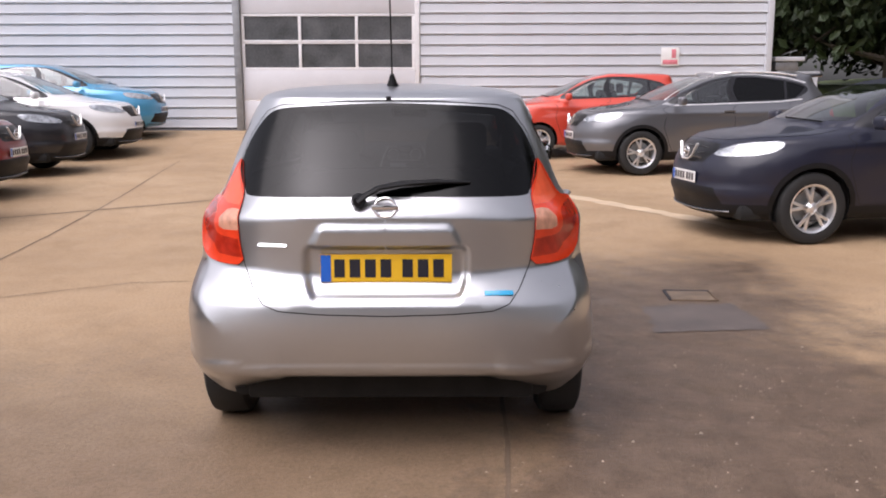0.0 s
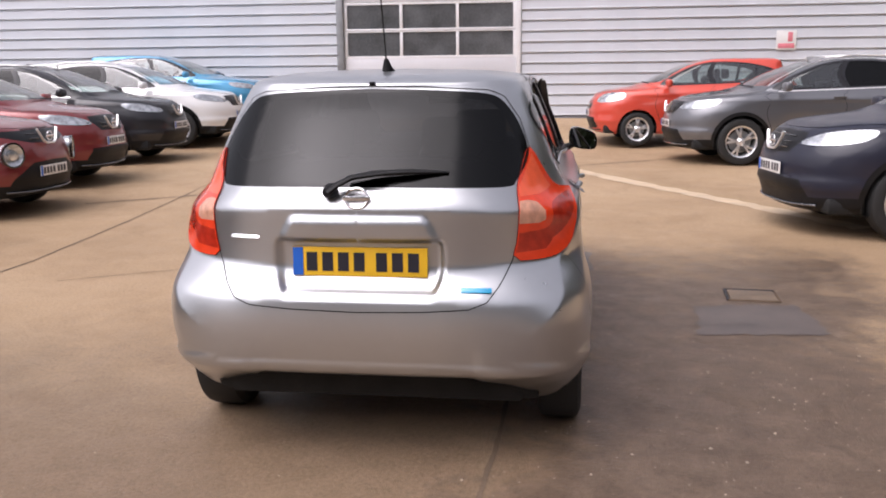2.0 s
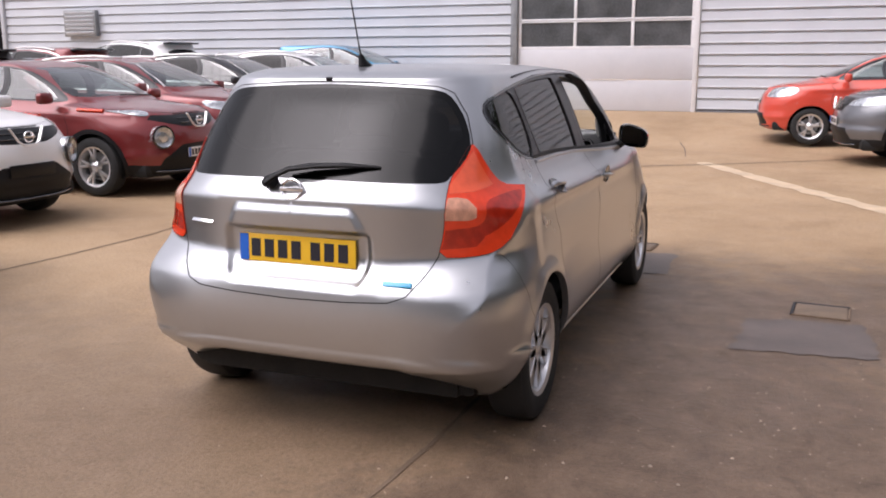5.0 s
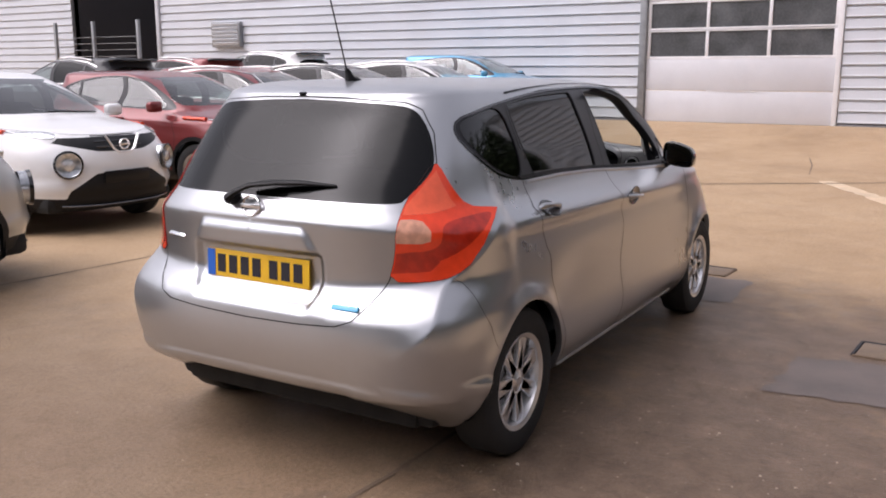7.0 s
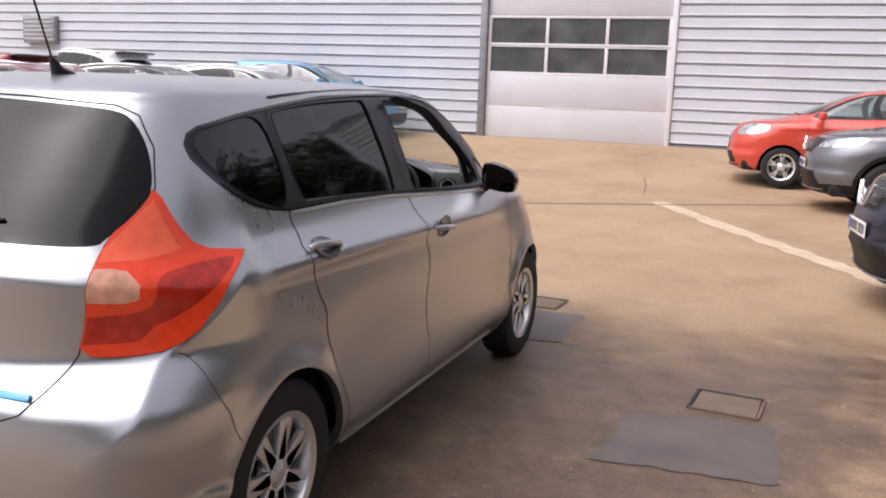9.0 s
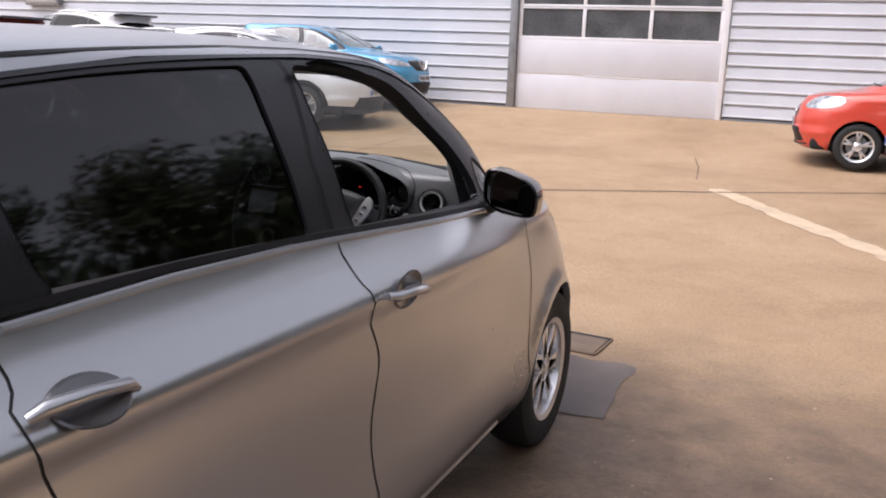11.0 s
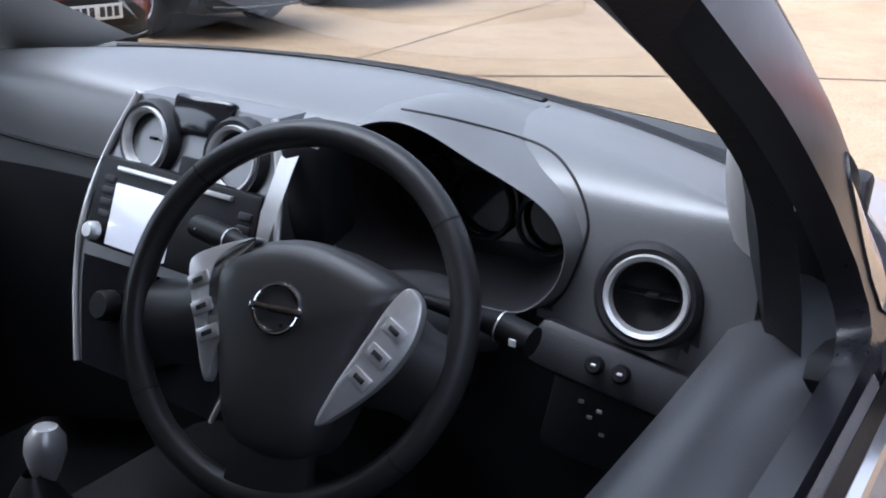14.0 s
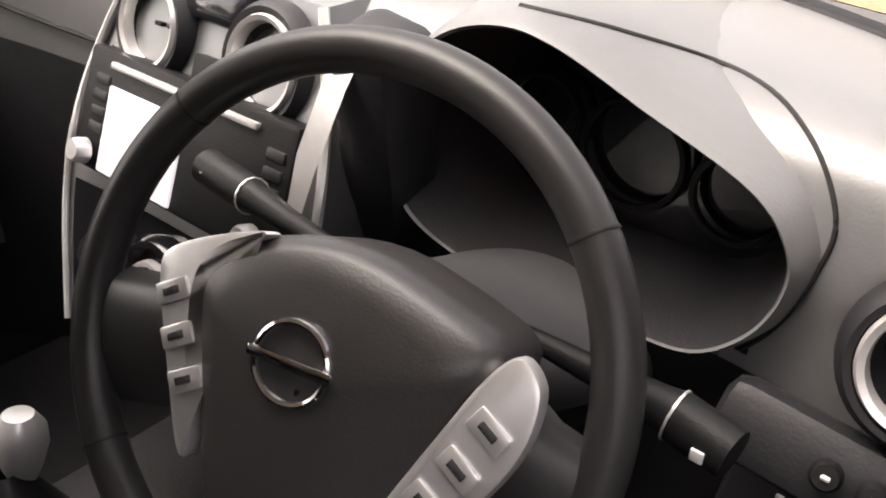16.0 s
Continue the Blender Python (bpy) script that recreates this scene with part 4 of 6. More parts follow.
        felt = dense(S((1.0, 1.128), (1.36, 1.114), (1.70, 1.094), (1.86, 1.083), (2.10, 1.070), (2.30, 1.058), (2.62, 1.044)), 0.04, closed=False)
        ribbon(sh, felt, 0.011, "window_felt", FELT, car, 0.003, closed=False, sides=(s,))
        hem, _ = sh.at(np.array(dense(S((0.90, 1.099), (1.25, 1.097), (1.60, 1.084), (1.85, 1.067), (2.30, 1.036), (2.68, 1.017)), 0.05, closed=False)), -0.001)
        lip, _ = sh.at(np.array(dense(S((1.14, 0.238), (1.86, 0.238), (2.84, 0.238)), 0.06, closed=False)), 0.003)
        part("sill_edge", tube([(q[0] * s, q[1], q[2]) for q in lip], 0.009, 8), SILVER, car)
        part("door_hem", tube([(q[0] * s, q[1], q[2]) for q in hem], 0.009, 8), SILVER, car)
        for arch, yc in ((arch_r, 0.68), (arch_f, 3.28)):
            ribbon(sh, arch, 0, "arch_lip", SILVER, car, 0.0, closed=True, sides=(s,), inner=0.03)
            house = lathe([(0.36, 0.30), (0.36, 0.0), (0.0, 0.0)], 32, pose(s * 0.48, yc, 0.305, 0, 90 * s, 0))
            for v in house.verts:
                v.co.z = max(v.co.z, 0.24)
            part("wheel_house", house, DARK, car)
    # underside
    part("underbody", box(1.36, 3.5, 0.12, (0, 2.0, 0.26), 0.04), DARK, car)
    # valance deepened to block light and darken the space under the bumper
    part("rear_valance_light_block", box(1.22, 0.05, 0.17, (0, 0.26, 0.285), 0.02), DARK, car)
    part("exhaust_box", box(0.5, 0.22, 0.14, (0.2, 0.42, 0.26), 0.05), GREY_STEEL, car)
    for s in both:
        wheel(car, (s * 0.752, 0.68, 0.305), s, 0.308, 0.195, 0.185, 7, True, 10)
        wheel(car, (s * 0.752, 3.28, 0.305), s, 0.308, 0.195, 0.185, 7, True, 35)
    # rear plate, badges, wiper, aerial
    plate_bars(car, pose(0, 0.052, 0.808, 88, 0, 0))
    ring = part("tailgate_badge", tube([(0.042 * math.cos(a), 0, 0.037 * math.sin(a)) for a in np.linspace(0, 2 * math.pi, 32, endpoint=False)], 0.006, 8, closed=True), CHROME, car, "plain chrome ring and bar")
    ring.matrix_local = pose(0, 0.030, 1.052, -10, 0, 0)
    part("badge_bar", box(0.104, 0.010, 0.017, (0, 0.028, 1.052), 0.003), CHROME, car)
    def on_rear(x, z, lift):
        p, n = sh.at(np.array(R((abs(x), z))), lift)
        s = 1 if x >= 0 else -1
        n = Vector((n[0][0] * s, n[0][1], n[0][2]))
        a = Vector((0, 0, 1)).cross(n).normalized()
        return Matrix.Translation((p[0][0] * s, p[0][1], p[0][2])) @ Matrix((a, n.cross(a), n)).transposed().to_4x4()

    part("badge_bars", box(0.125, 0.016, 0.008, (0, 0, 0), 0.003), CHROME, car, "small plain chrome lettering bar").matrix_local = on_rear(-0.45, 0.895, 0.002)
    part("blue_badge", box(0.115, 0.022, 0.008, (0, 0, 0), 0.003), BADGE_BLUE, car, "small bright blue badge").matrix_local = on_rear(0.445, 0.712, 0.002)
    wip = part("wiper_pivot", lathe([(0.0, 0.05), (0.018, 0.05), (0.026, 0.03), (0.03, 0.0)], 20, pose(-0.105, 0.06, 1.075, 90, 0, 0)), BLACK_PLASTIC, car)
    part("wiper_arm", tube([(-0.105, 0.012, 1.075), (-0.075, 0.02, 1.10), (-0.02, 0.045, 1.128), (0.10, 0.07, 1.142)], [0.022, 0.020, 0.018, 0.014], 8, flat=0.6), BLACK_PLASTIC, wip)
    part("wiper_blade", tube([(-0.04, 0.06, 1.125), (0.06, 0.07, 1.14), (0.20, 0.088, 1.146), (0.335, 0.125, 1.140)], [0.011, 0.017, 0.015, 0.006], 8, flat=0.7), BLACK_PLASTIC, wip)
    mast = part("aerial_base", tube([(0, 0.71, 1.495), (0, 0.665, 1.525), (0, 0.645, 1.565)], [0.035, 0.022, 0.009], 12), BLACK_PLASTIC, car)
    part("aerial_mast", tube([(0, 0.648, 1.555), (0, 0.50, 1.97)], 0.0035, 6), BLACK_PLASTIC, mast)
    part("washer_jet", box(0.022, 0.03, 0.014, (0, 0.355, 1.466), 0.004), BLACK_PLASTIC, car)
    # handles and mirrors
    for s in both:
        for y0, z0 in ((0.965, 0.975), (1.972, 0.920)):
            p, n = sh.at(np.array(S((y0, z0))), 0.0)
            p, n = Vector((p[0][0] * s, p[0][1], p[0][2])), Vector((n[0][0] * s, n[0][1], n[0][2]))
            a = Vector((0, 1, 0)) - n * n.y
            a.normalize()
            turn = Matrix((a, n.cross(a), n)).transposed().to_4x4()
            # the cup lies flat; its dark silver paints the shade of a recess
            cup = part("handle_cup_shade", lathe([(0.0, -0.004), (0.05, -0.001), (0.058, 0.002), (0.062, 0.0)], 28, Matrix.Translation(p + Vector((0, 0.01, 0.004))) @ turn @ Matrix.Diagonal((1.2, 0.78, 1, 1))), PIANO, car)
            q = p + n * 0.019
            part("door_handle", tube([p + Vector((0, -0.105, 0.012)) + n * 0.004, q + Vector((0, -0.085, 0.010)), q + Vector((0, 0, 0.004)), q + Vector((0, 0.075, -0.006)), p + Vector((0, 0.10, -0.010)) + n * 0.004], [0.010, 0.014, 0.013, 0.012, 0.009], 10, flat=0.9), SILVER, cup)
        # mirror: housing open to the rear, glass, foot
        mz, my, mx = 1.085, 2.66, 0.872
        bm = bmesh.new()
        rings = []
        for k, (dy, sc) in enumerate(((-0.055, 0.93), (-0.05, 1.0), (0.0, 1.0), (0.045, 0.86), (0.075, 0.55), (0.085, 0.15))):
            prof = chaikin([(-0.085, -0.055), (0.066, -0.075), (0.088, -0.045), (0.084, 0.022), (0.045, 0.052), (-0.075, 0.085), (-0.095, 0.03)], 2)
            rings.append([bm.verts.new((s * (mx + a * sc), my + dy + 0.12 * a * s * 0, mz + b * sc)) for a, b in prof])
        for a, b in zip(rings, rings[1:]):
            for i in range(len(a)):
                j = (i + 1) % len(a)
                bm.faces.new((a[i], a[j], b[j], b[i]) if s < 0 else (b[i], b[j], a[j], a[i]))
        bm.faces.new(rings[-1] if s < 0 else rings[-1][::-1])
        bmesh.ops.recalc_face_normals(bm, faces=bm.faces[:])
        house = part("door_mirror", bm, GLOSS_BLACK, car, "gloss black door mirror")
        gl = chaikin([(-0.078, -0.046), (0.060, -0.066), (0.079, -0.040), (0.075, 0.016), (0.040, 0.043), (-0.068, 0.075), (-0.086, 0.026)], 2)
        part("mirror_glass", slab([(a * s, b) for a, b in gl], 0.003, pose(s * mx, my - 0.040, mz, 81.0, 0, s * -6)), MIRROR_GLASS, house)
        part("mirror_foot", tube([(s * 0.735, my + 0.05, 1.005), (s * 0.76, my + 0.03, 1.02), (s * 0.81, my + 0.02, 1.045), (s * 0.84, my + 0.015, 1.06)], [0.05, 0.042, 0.03, 0.025], 12, flat=0.6), BLACK_PLASTIC, house)
    return car, sh


HERO, HERO_SHELL = hatchback()


# ---- the hatchback's cabin ----
def loft(rows, bm=None, closed=False, cap=False):
    """A surface through rows of points."""
    own = bmesh.new()
    vv = [[own.verts.new(p) for p in r] for r in rows]
    for a, b in zip(vv, vv[1:]):
        k = len(a)
        for i in range(k if closed else k - 1):
            j = (i + 1) % k
            own.faces.new((a[i], a[j], b[j], b[i]))
    if cap:
        own.faces.new(vv[0][::-1])
        own.faces.new(vv[-1])
    bmesh.ops.remove_doubles(own, verts=own.verts[:], dist=1e-6)
    bmesh.ops.recalc_face_normals(own, faces=own.faces[:])
    return join(bm, own)


def curve_of(pts, n):
    """n points on a smooth curve through pts."""
    p = np.array(pts, float)
    t = np.linspace(0, len(p) - 1, n)
    i = np.clip(t.astype(int), 0, len(p) - 2)
    f = (t - i)[:, None]
    p0, p1, p2, p3 = p[np.maximum(i - 1, 0)], p[i], p[i + 1], p[np.minimum(i + 2, len(p) - 1)]
    return 0.5 * (2 * p1 + (p2 - p0) * f + (2 * p0 - 5 * p1 + 4 * p2 - p3) * f**2 + (3 * p1 - p0 - 3 * p2 + p3) * f**3)


def round_vent(parent, m, r=0.040, name="air_vent"):
    """A round air vent: bezel, bright ring, dark bowl and slats."""
    v = part(name, lathe([(r + 0.015, -0.010), (r + 0.013, 0.004), (r + 0.008, 0.011), (r + 0.004, 0.010), (r + 0.002, 0.0)], 40, m), DASH_LOW, parent, "round air vent with a bright ring")
    ring = [(r + 0.003, 0.009), (r + 0.001, 0.013), (r - 0.003, 0.011), (r - 0.0045, 0.004), (r - 0.0045, -0.006)]
    part("vent_ring", lathe(ring, 40, m), SATIN, v, "satin silver ring")
    part("vent_bowl", lathe([(r - 0.004, 0.002), (r - 0.010, -0.012), (r - 0.022, -0.020), (0.0, -0.024)], 32, m), BLACK_PLASTIC, v)
    part("vent_slat", box(2 * r - 0.018, 0.002, 0.010, (0, 0.002, -0.008), 0.0008, (25, 0, 0)), GLOSS_BLACK, v).matrix_local = m
    part("vent_tab", box(0.010, 0.004, 0.008, (0.004, 0.002, -0.002), 0.001), BLACK_PLASTIC, v).matrix_local = m
    return v


def cabin(car):
    from mathutils.bvhtree import BVHTree
    # dashboard: one soft moulding from the windscreen's foot to the knees
    prof = curve_of([(3.13, 1.092), (3.02, 1.112), (2.92, 1.118), (2.84, 1.110), (2.79, 1.090), (2.768, 1.05), (2.762, 0.99), (2.768, 0.91), (2.80, 0.80), (2.87, 0.64), (2.96, 0.45)], 72)
    egg = curve_of([(0.30, 0.945), (0.372, 0.949), (0.419, 0.955), (0.449, 0.981), (0.463, 1.013), (0.461, 1.042), (0.433, 1.0715), (0.360, 1.099), (0.302, 1.1195), (0.259, 1.1235), (0.213, 1.108), (0.175, 1.07), (0.165, 1.02), (0.18, 0.97), (0.23, 0.948), (0.30, 0.945)], 97)
    hole = [(0.312 + (x - 0.312) * 0.975, 1.032 + (z - 1.032) * 0.975) for x, z in egg]

    def hollow(x, z):
        d = 0.16 if 0.15 < x < 0.48 and 0.93 < z < 1.14 and inside(hole, np.array([(x, z)]))[0] else 0.0
        for vx, vz in ((0.550, 1.010), (-0.60, 1.0)):
            d = max(d, 0.05 * float(soft(np.array(0.050 - math.hypot(x - vx, z - vz)), 0.0, 0.012)))
        return d

    rows = []
    for x in np.linspace(-0.68, 0.645, 150):
        ax = abs(x)
        back = 0.48 * ax**2
        rows.append([(x, y - back * (1.0 if y > 2.95 else 0.06 + 0.94 * max(0, (y - 2.76) / 0.19)) + (hollow(x, z) if y < 2.86 else 0.0), z - 0.10 * ax**3) for y, z in prof])
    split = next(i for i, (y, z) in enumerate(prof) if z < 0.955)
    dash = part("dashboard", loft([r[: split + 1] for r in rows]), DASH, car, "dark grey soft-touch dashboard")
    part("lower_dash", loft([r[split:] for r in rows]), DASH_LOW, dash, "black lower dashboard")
    part("pad_seam", tube([(x, 2.757 - 0.03 * x * x, 1.0 + 0.012 * math.sin(x * 4)) for x in np.linspace(-0.66, -0.20, 20)], 0.0028, 6), GAP, dash)
    part("screen_slot", tube([(x, 3.045 - 0.48 * x * x, 1.113 - 0.1 * abs(x) ** 3) for x in np.linspace(-0.45, 0.30, 24)], 0.006, 6, flat=0.5), GAP, dash)
    part("scuttle_edge", tube([(x, 3.115 - 0.49 * x * x, 1.094 - 0.1 * abs(x) ** 3) for x in np.linspace(-0.62, 0.62, 24)], 0.014, 8, flat=0.7), BLACK_PLASTIC, dash)
    # binnacle: an egg-shaped opening that falls away towards the door, its hood blending into the dash
    cx, cz = 0.312, 1.032
    def hood_row(y, k, dz=0.0, lean=0.0):
        return [(cx + (x - cx) * k, y + lean * (1.118 - z) * 5, cz + (z - cz) * k + dz) for x, z in egg]

    rows = [hood_row(2.850, 0.84), hood_row(2.800, 0.91), hood_row(2.758, 0.965), hood_row(2.738, 1.0), hood_row(2.735, 1.015, 0.001), hood_row(2.742, 1.045, 0.002), hood_row(2.765, 1.085, 0.003), hood_row(2.795, 1.125, 0.003), hood_row(2.86, 1.15, -0.002), hood_row(2.96, 1.10, -0.014), hood_row(3.04, 0.95, -0.05)]
    hood = part("instrument_hood", loft(rows[3:]), DASH, dash, "hooded instrument binnacle")
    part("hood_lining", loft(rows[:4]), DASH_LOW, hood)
    tree_of = BVHTree.FromPolygons(*[sum(q, []) for q in zip(*[([v.co.copy() for v in ob.data.vertices], [tuple(k + o for k in p.vertices) for p in ob.data.polygons]) for ob, o in ((dash, 0), (hood, len(dash.data.vertices)))])])
    seam = []
    over = Vector((0.66, 2.24, 1.31))
    for p in curve_of([(0.236, 2.785, 1.125), (0.300, 2.815, 1.115), (0.379, 2.838, 1.100), (0.425, 2.830, 1.076), (0.459, 2.808, 1.038), (0.462, 2.79, 1.006), (0.448, 2.79, 0.962), (0.430, 2.79, 0.935)], 50):
        d = (Vector(p) - over).normalized()
        hit = tree_of.ray_cast(over, d)
        if hit[0]:
            seam.append(hit[0] - d * 0.0006)
    part("hood_seam", tube(seam, 0.0016, 6), GAP, hood, "dark seam round the binnacle")
    inner = hood_row(2.846, 0.87)[:-1]
    bm = bmesh.new()
    bm.faces.new([bm.verts.new(p) for p in inner])
    part("instrument_face", bm, GLOSS_BLACK, hood)
    part("warning_lamp", box(0.005, 0.004, 0.004, (0.223, 2.838, 1.018), 0.001), NEEDLE, hood, "small red warning lamp")
    for gx, gr in ((-0.078, 0.036), (0.0, 0.045), (0.082, 0.036)):
        part("gauge_ring", lathe([(gr, 0.0), (gr - 0.002, 0.006), (gr - 0.006, 0.006), (gr - 0.006, 0.0)], 32, pose(cx + gx, 2.838, cz - 0.01 - 0.1 * gx, 90, 0, 0)), BLACK_PLASTIC, hood)
    # silver strip between binnacle and middle stack
    part("silver_strip", loft([[(0.140, 2.715, 1.098), (0.172, 2.705, 1.100)], [(0.135, 2.70, 1.07), (0.166, 2.69, 1.07)], [(0.118, 2.685, 1.01), (0.143, 2.68, 1.005)], [(0.105, 2.68, 0.95), (0.122, 2.675, 0.945)]]), SATIN, dash, "brushed silver strip")
    part("strip_backing", box(0.06, 0.06, 0.20, (0.155, 2.745, 1.01), 0.012, (14, 8, 0)), DASH_LOW, dash)
    # right-hand vent and switch row
    round_vent(dash, pose(0.550, 2.742, 1.006, 90, 0, 0) @ pose(0, 0, 0, -14, 8, 0), 0.0370)
    sw = part("switch_panel", box(0.19, 0.035, 0.05, (0.545, 2.725, 0.928), 0.012, (-28, 10, 6)), DASH_LOW, dash)
    for k, (x, y, z) in enumerate(((0.522, 2.700, 0.944), (0.547, 2.703, 0.941))):
        b = part("switch_button", lathe([(0.0, 0.006), (0.007, 0.006), (0.009, 0.002), (0.009, -0.004)], 20, pose(x, y, z, 62, 0, 6)), BLACK_PLASTIC, sw)
        part("switch_mark", box(0.005, 0.003, 0.002, (x + 0.001, y - 0.006, z + 0.003), 0.0005), PLATE_W, b)
    low = part("switch_block", box(0.16, 0.03, 0.10, (0.535, 2.76, 0.85), 0.012, (-10, 6, 6)), DASH_LOW, dash)
    for dx, dz in ((-0.04, 0.025), (-0.03, 0.01), (-0.04, -0.005), (-0.02, 0.02), (-0.015, -0.005), (0.03, 0.0), (0.0, -0.035)):
        part("switch_mark", box(0.006, 0.003, 0.004, (0.535 + dx, 2.7425, 0.85 + dz), 0.001), SATIN, low)
    # middle stack
    def face(x, z, out=0.0):
        return (x - 0.033, 2.752 - (1.092 - z) * 0.40 - out - 0.25 * x * x, z)

    edge = curve_of([(0.118, 1.098), (0.150, 1.025), (0.168, 0.945), (0.160, 0.865), (0.125, 0.765)], 16)
    rows = [[face(w * t, z) for t in np.linspace(-1, 1, 13)] for w, z in edge]
    back = [[(p[0], p[1] + 0.10, p[2]) for p in r] for r in rows]
    bm = loft(rows)
    for side in (0, -1):
        loft([[r[side] for r in rows], [r[side] for r in back]], bm)
    loft([rows[0], back[0]], bm)
    stack = part("centre_console", bm, CONSOLE, dash, "dark silver centre console")
    low_edge = [e for e in edge if e[1] < 0.90]
    part("lower_panel", loft([[face(w * 0.93 * t, z, 0.002) for t in np.linspace(-1, 1, 13)] for w, z in low_edge]), GLOSS_BLACK, stack, "gloss black lower panel")
    for s in (-1, 1):
        part("stack_trim", tube([face(s * w, z, 0.003) for w, z in edge], [0.0045] * 10 + [0.0035] * 6, 8), SATIN, stack, "bright curved trim")
    for x in (-0.080, 0.072):
        yv = face(x, 1.048)[1]
        round_vent(stack, pose(x - 0.033, yv - 0.004, 1.046, 90, 0, 0) @ pose(0, 0, 0, -16, 0, 0), 0.038)
    part("hazard_button", box(0.030, 0.012, 0.036, (-0.033, face(0, 1.020)[1] - 0.004, 1.020), 0.003, (-21, 0, 0)), BLACK_PLASTIC, stack)
    part("vent_panel_black", box(0.10, 0.02, 0.05, (-0.033, 2.748, 1.083), 0.008, (-21, 0, 0)), GLOSS_BLACK, stack)
    radio = part("radio", box(0.285, 0.04, 0.115, (-0.035, 2.698, 0.962), 0.006, (-21, 0, 0)), BLACK_PLASTIC, stack, "touch-screen car radio")
    part("radio_screen", box(0.110, 0.004, 0.080, (-0.078, 2.673, 0.958), 0.002, (-21, 0, 0)), SCREEN, radio, "pale lit screen")
    part("disc_slot", box(0.20, 0.006, 0.006, (-0.035, 2.694, 1.012), 0.001, (-21, 0, 0)), SATIN, radio)
    for x in (-0.152, 0.085):
        part("radio_knob", lathe([(0.0, 0.014), (0.009, 0.014), (0.0115, 0.010), (0.012, 0.0)], 24, pose(x, 2.661, 0.934, 69, 0, 0)), SATIN, radio)
        for k in range(4):
            part("radio_button", box(0.022, 0.006, 0.010, (x + 0.004, 2.6745 + 0.0054 * k, 0.954 + 0.014 * k), 0.002, (-21, 0, 0)), DASH_LOW, radio)
    climate = part("climate_pod", lathe([(0.052, -0.02), (0.052, 0.002), (0.046, 0.010), (0.040, 0.010), (0.038, 0.002), (0.0, 0.002)], 40, pose(-0.033, 2.640, 0.840, 69, 0, 0)), GLOSS_BLACK, stack, "round climate control")
    part("climate_ring", lathe([(0.030, 0.004), (0.028, 0.012), (0.024, 0.012), (0.023, 0.004)], 32, pose(-0.033, 2.640, 0.840, 69, 0, 0)), SATIN, climate)
    for x in (-0.115, 0.05):
        part("climate_knob", lathe([(0.0, 0.012), (0.016, 0.012), (0.019, 0.008), (0.020, -0.01)], 28, pose(x, 2.637, 0.848, 69, 0, 0)), BLACK_PLASTIC, climate)
    # passenger side vent
    round_vent(dash, pose(-0.60, 2.745, 1.0, 90, 0, 0) @ pose(0, 0, 0, -14, -8, 0), 0.040)
    # steering wheel
    sw_m = pose(0.279, 2.556, 0.983, 62, 0, 11)
    col = part("steering_column", tube([(0.30, 2.60, 0.945), (0.30, 2.68, 0.91), (0.30, 2.82, 0.86)], [0.045, 0.06, 0.07], 20, flat=0.9), DASH_LOW, car)
    rows = []
    for y, w, z in ((2.612, 0.062, 0.992), (2.622, 0.074, 1.000), (2.66, 0.085, 0.990), (2.72, 0.092, 0.967), (2.80, 0.098, 0.945)):
        rows.append([(0.296 + w * math.cos(a), y + 0.02 * (1 - math.sin(a)), z - 0.055 + 0.055 * math.sin(a)) for a in np.linspace(-0.35, math.pi + 0.35, 25)])
    part("column_shroud", loft(rows), DOOR_PAD, col, "black upper column shroud")
    R, tr = 0.1695, 0.0135
    rim = tube([(R * math.cos(a), R * math.sin(a), 0.0) for a in np.linspace(0, 2 * math.pi, 80, endpoint=False)], tr, 16, closed=True)
    wheel_ob = part("steering_wheel", rim, LEATHER, car, "black leather three-spoke steering wheel")
    wheel_ob.matrix_local = sw_m
    for a in (38, 138, 218, 322):
        t = radians(a)
        part("rim_seam", lathe([(tr + 0.0003, -0.0010), (tr + 0.0006, 0.0), (tr + 0.0003, 0.0010)], 20, pose(R * math.cos(t), R * math.sin(t), 0, 90, 0, a)), GAP, wheel_ob)
    # hub cushion: outline swelling towards the driver
    hx = 0.018
    out = chaikin([(-0.090, 0.034), (-0.058, 0.056), (0.0, 0.069), (0.058, 0.056), (0.102, 0.040), (0.086, 0.008), (0.060, -0.066), (0.045, -0.118), (0.0, -0.128), (-0.045, -0.118), (-0.062, -0.066), (-0.086, 0.004)], 2)
    rows = []
    for sc, h in ((1.02, -0.030), (1.02, 0.012), (0.985, 0.026), (0.90, 0.0335), (0.72, 0.038), (0.45, 0.041), (0.2, 0.0425), (0.02, 0.043)):
        rows.append([(hx + x * sc, y * sc - 0.012 * (1 - sc), h) for x, y in out])
    hub = part("airbag_cover", loft(rows, closed=True), HUB, wheel_ob, "black airbag cover")
    for s in (-1, 1):
        arm = [[(hx + s * x, y, z) for x, y, z in r] for r in (
            [(0.100, 0.030, 0.004), (0.104, 0.014, 0.020), (0.100, -0.012, 0.024), (0.088, -0.040, 0.020), (0.070, -0.066, 0.002)],
            [(0.126, 0.012, 0.0), (0.130, 0.002, 0.012), (0.128, -0.020, 0.015), (0.120, -0.044, 0.011), (0.104, -0.066, -0.002)],
            [(0.147 + 0.02 * (s < 0), 0.006, -0.004), (0.150 + 0.02 * (s < 0), -0.004, 0.006), (0.150 + 0.02 * (s < 0), -0.024, 0.008), (0.146 + 0.02 * (s < 0), -0.050, 0.005), (0.134 + 0.02 * (s < 0), -0.078, -0.006)])]
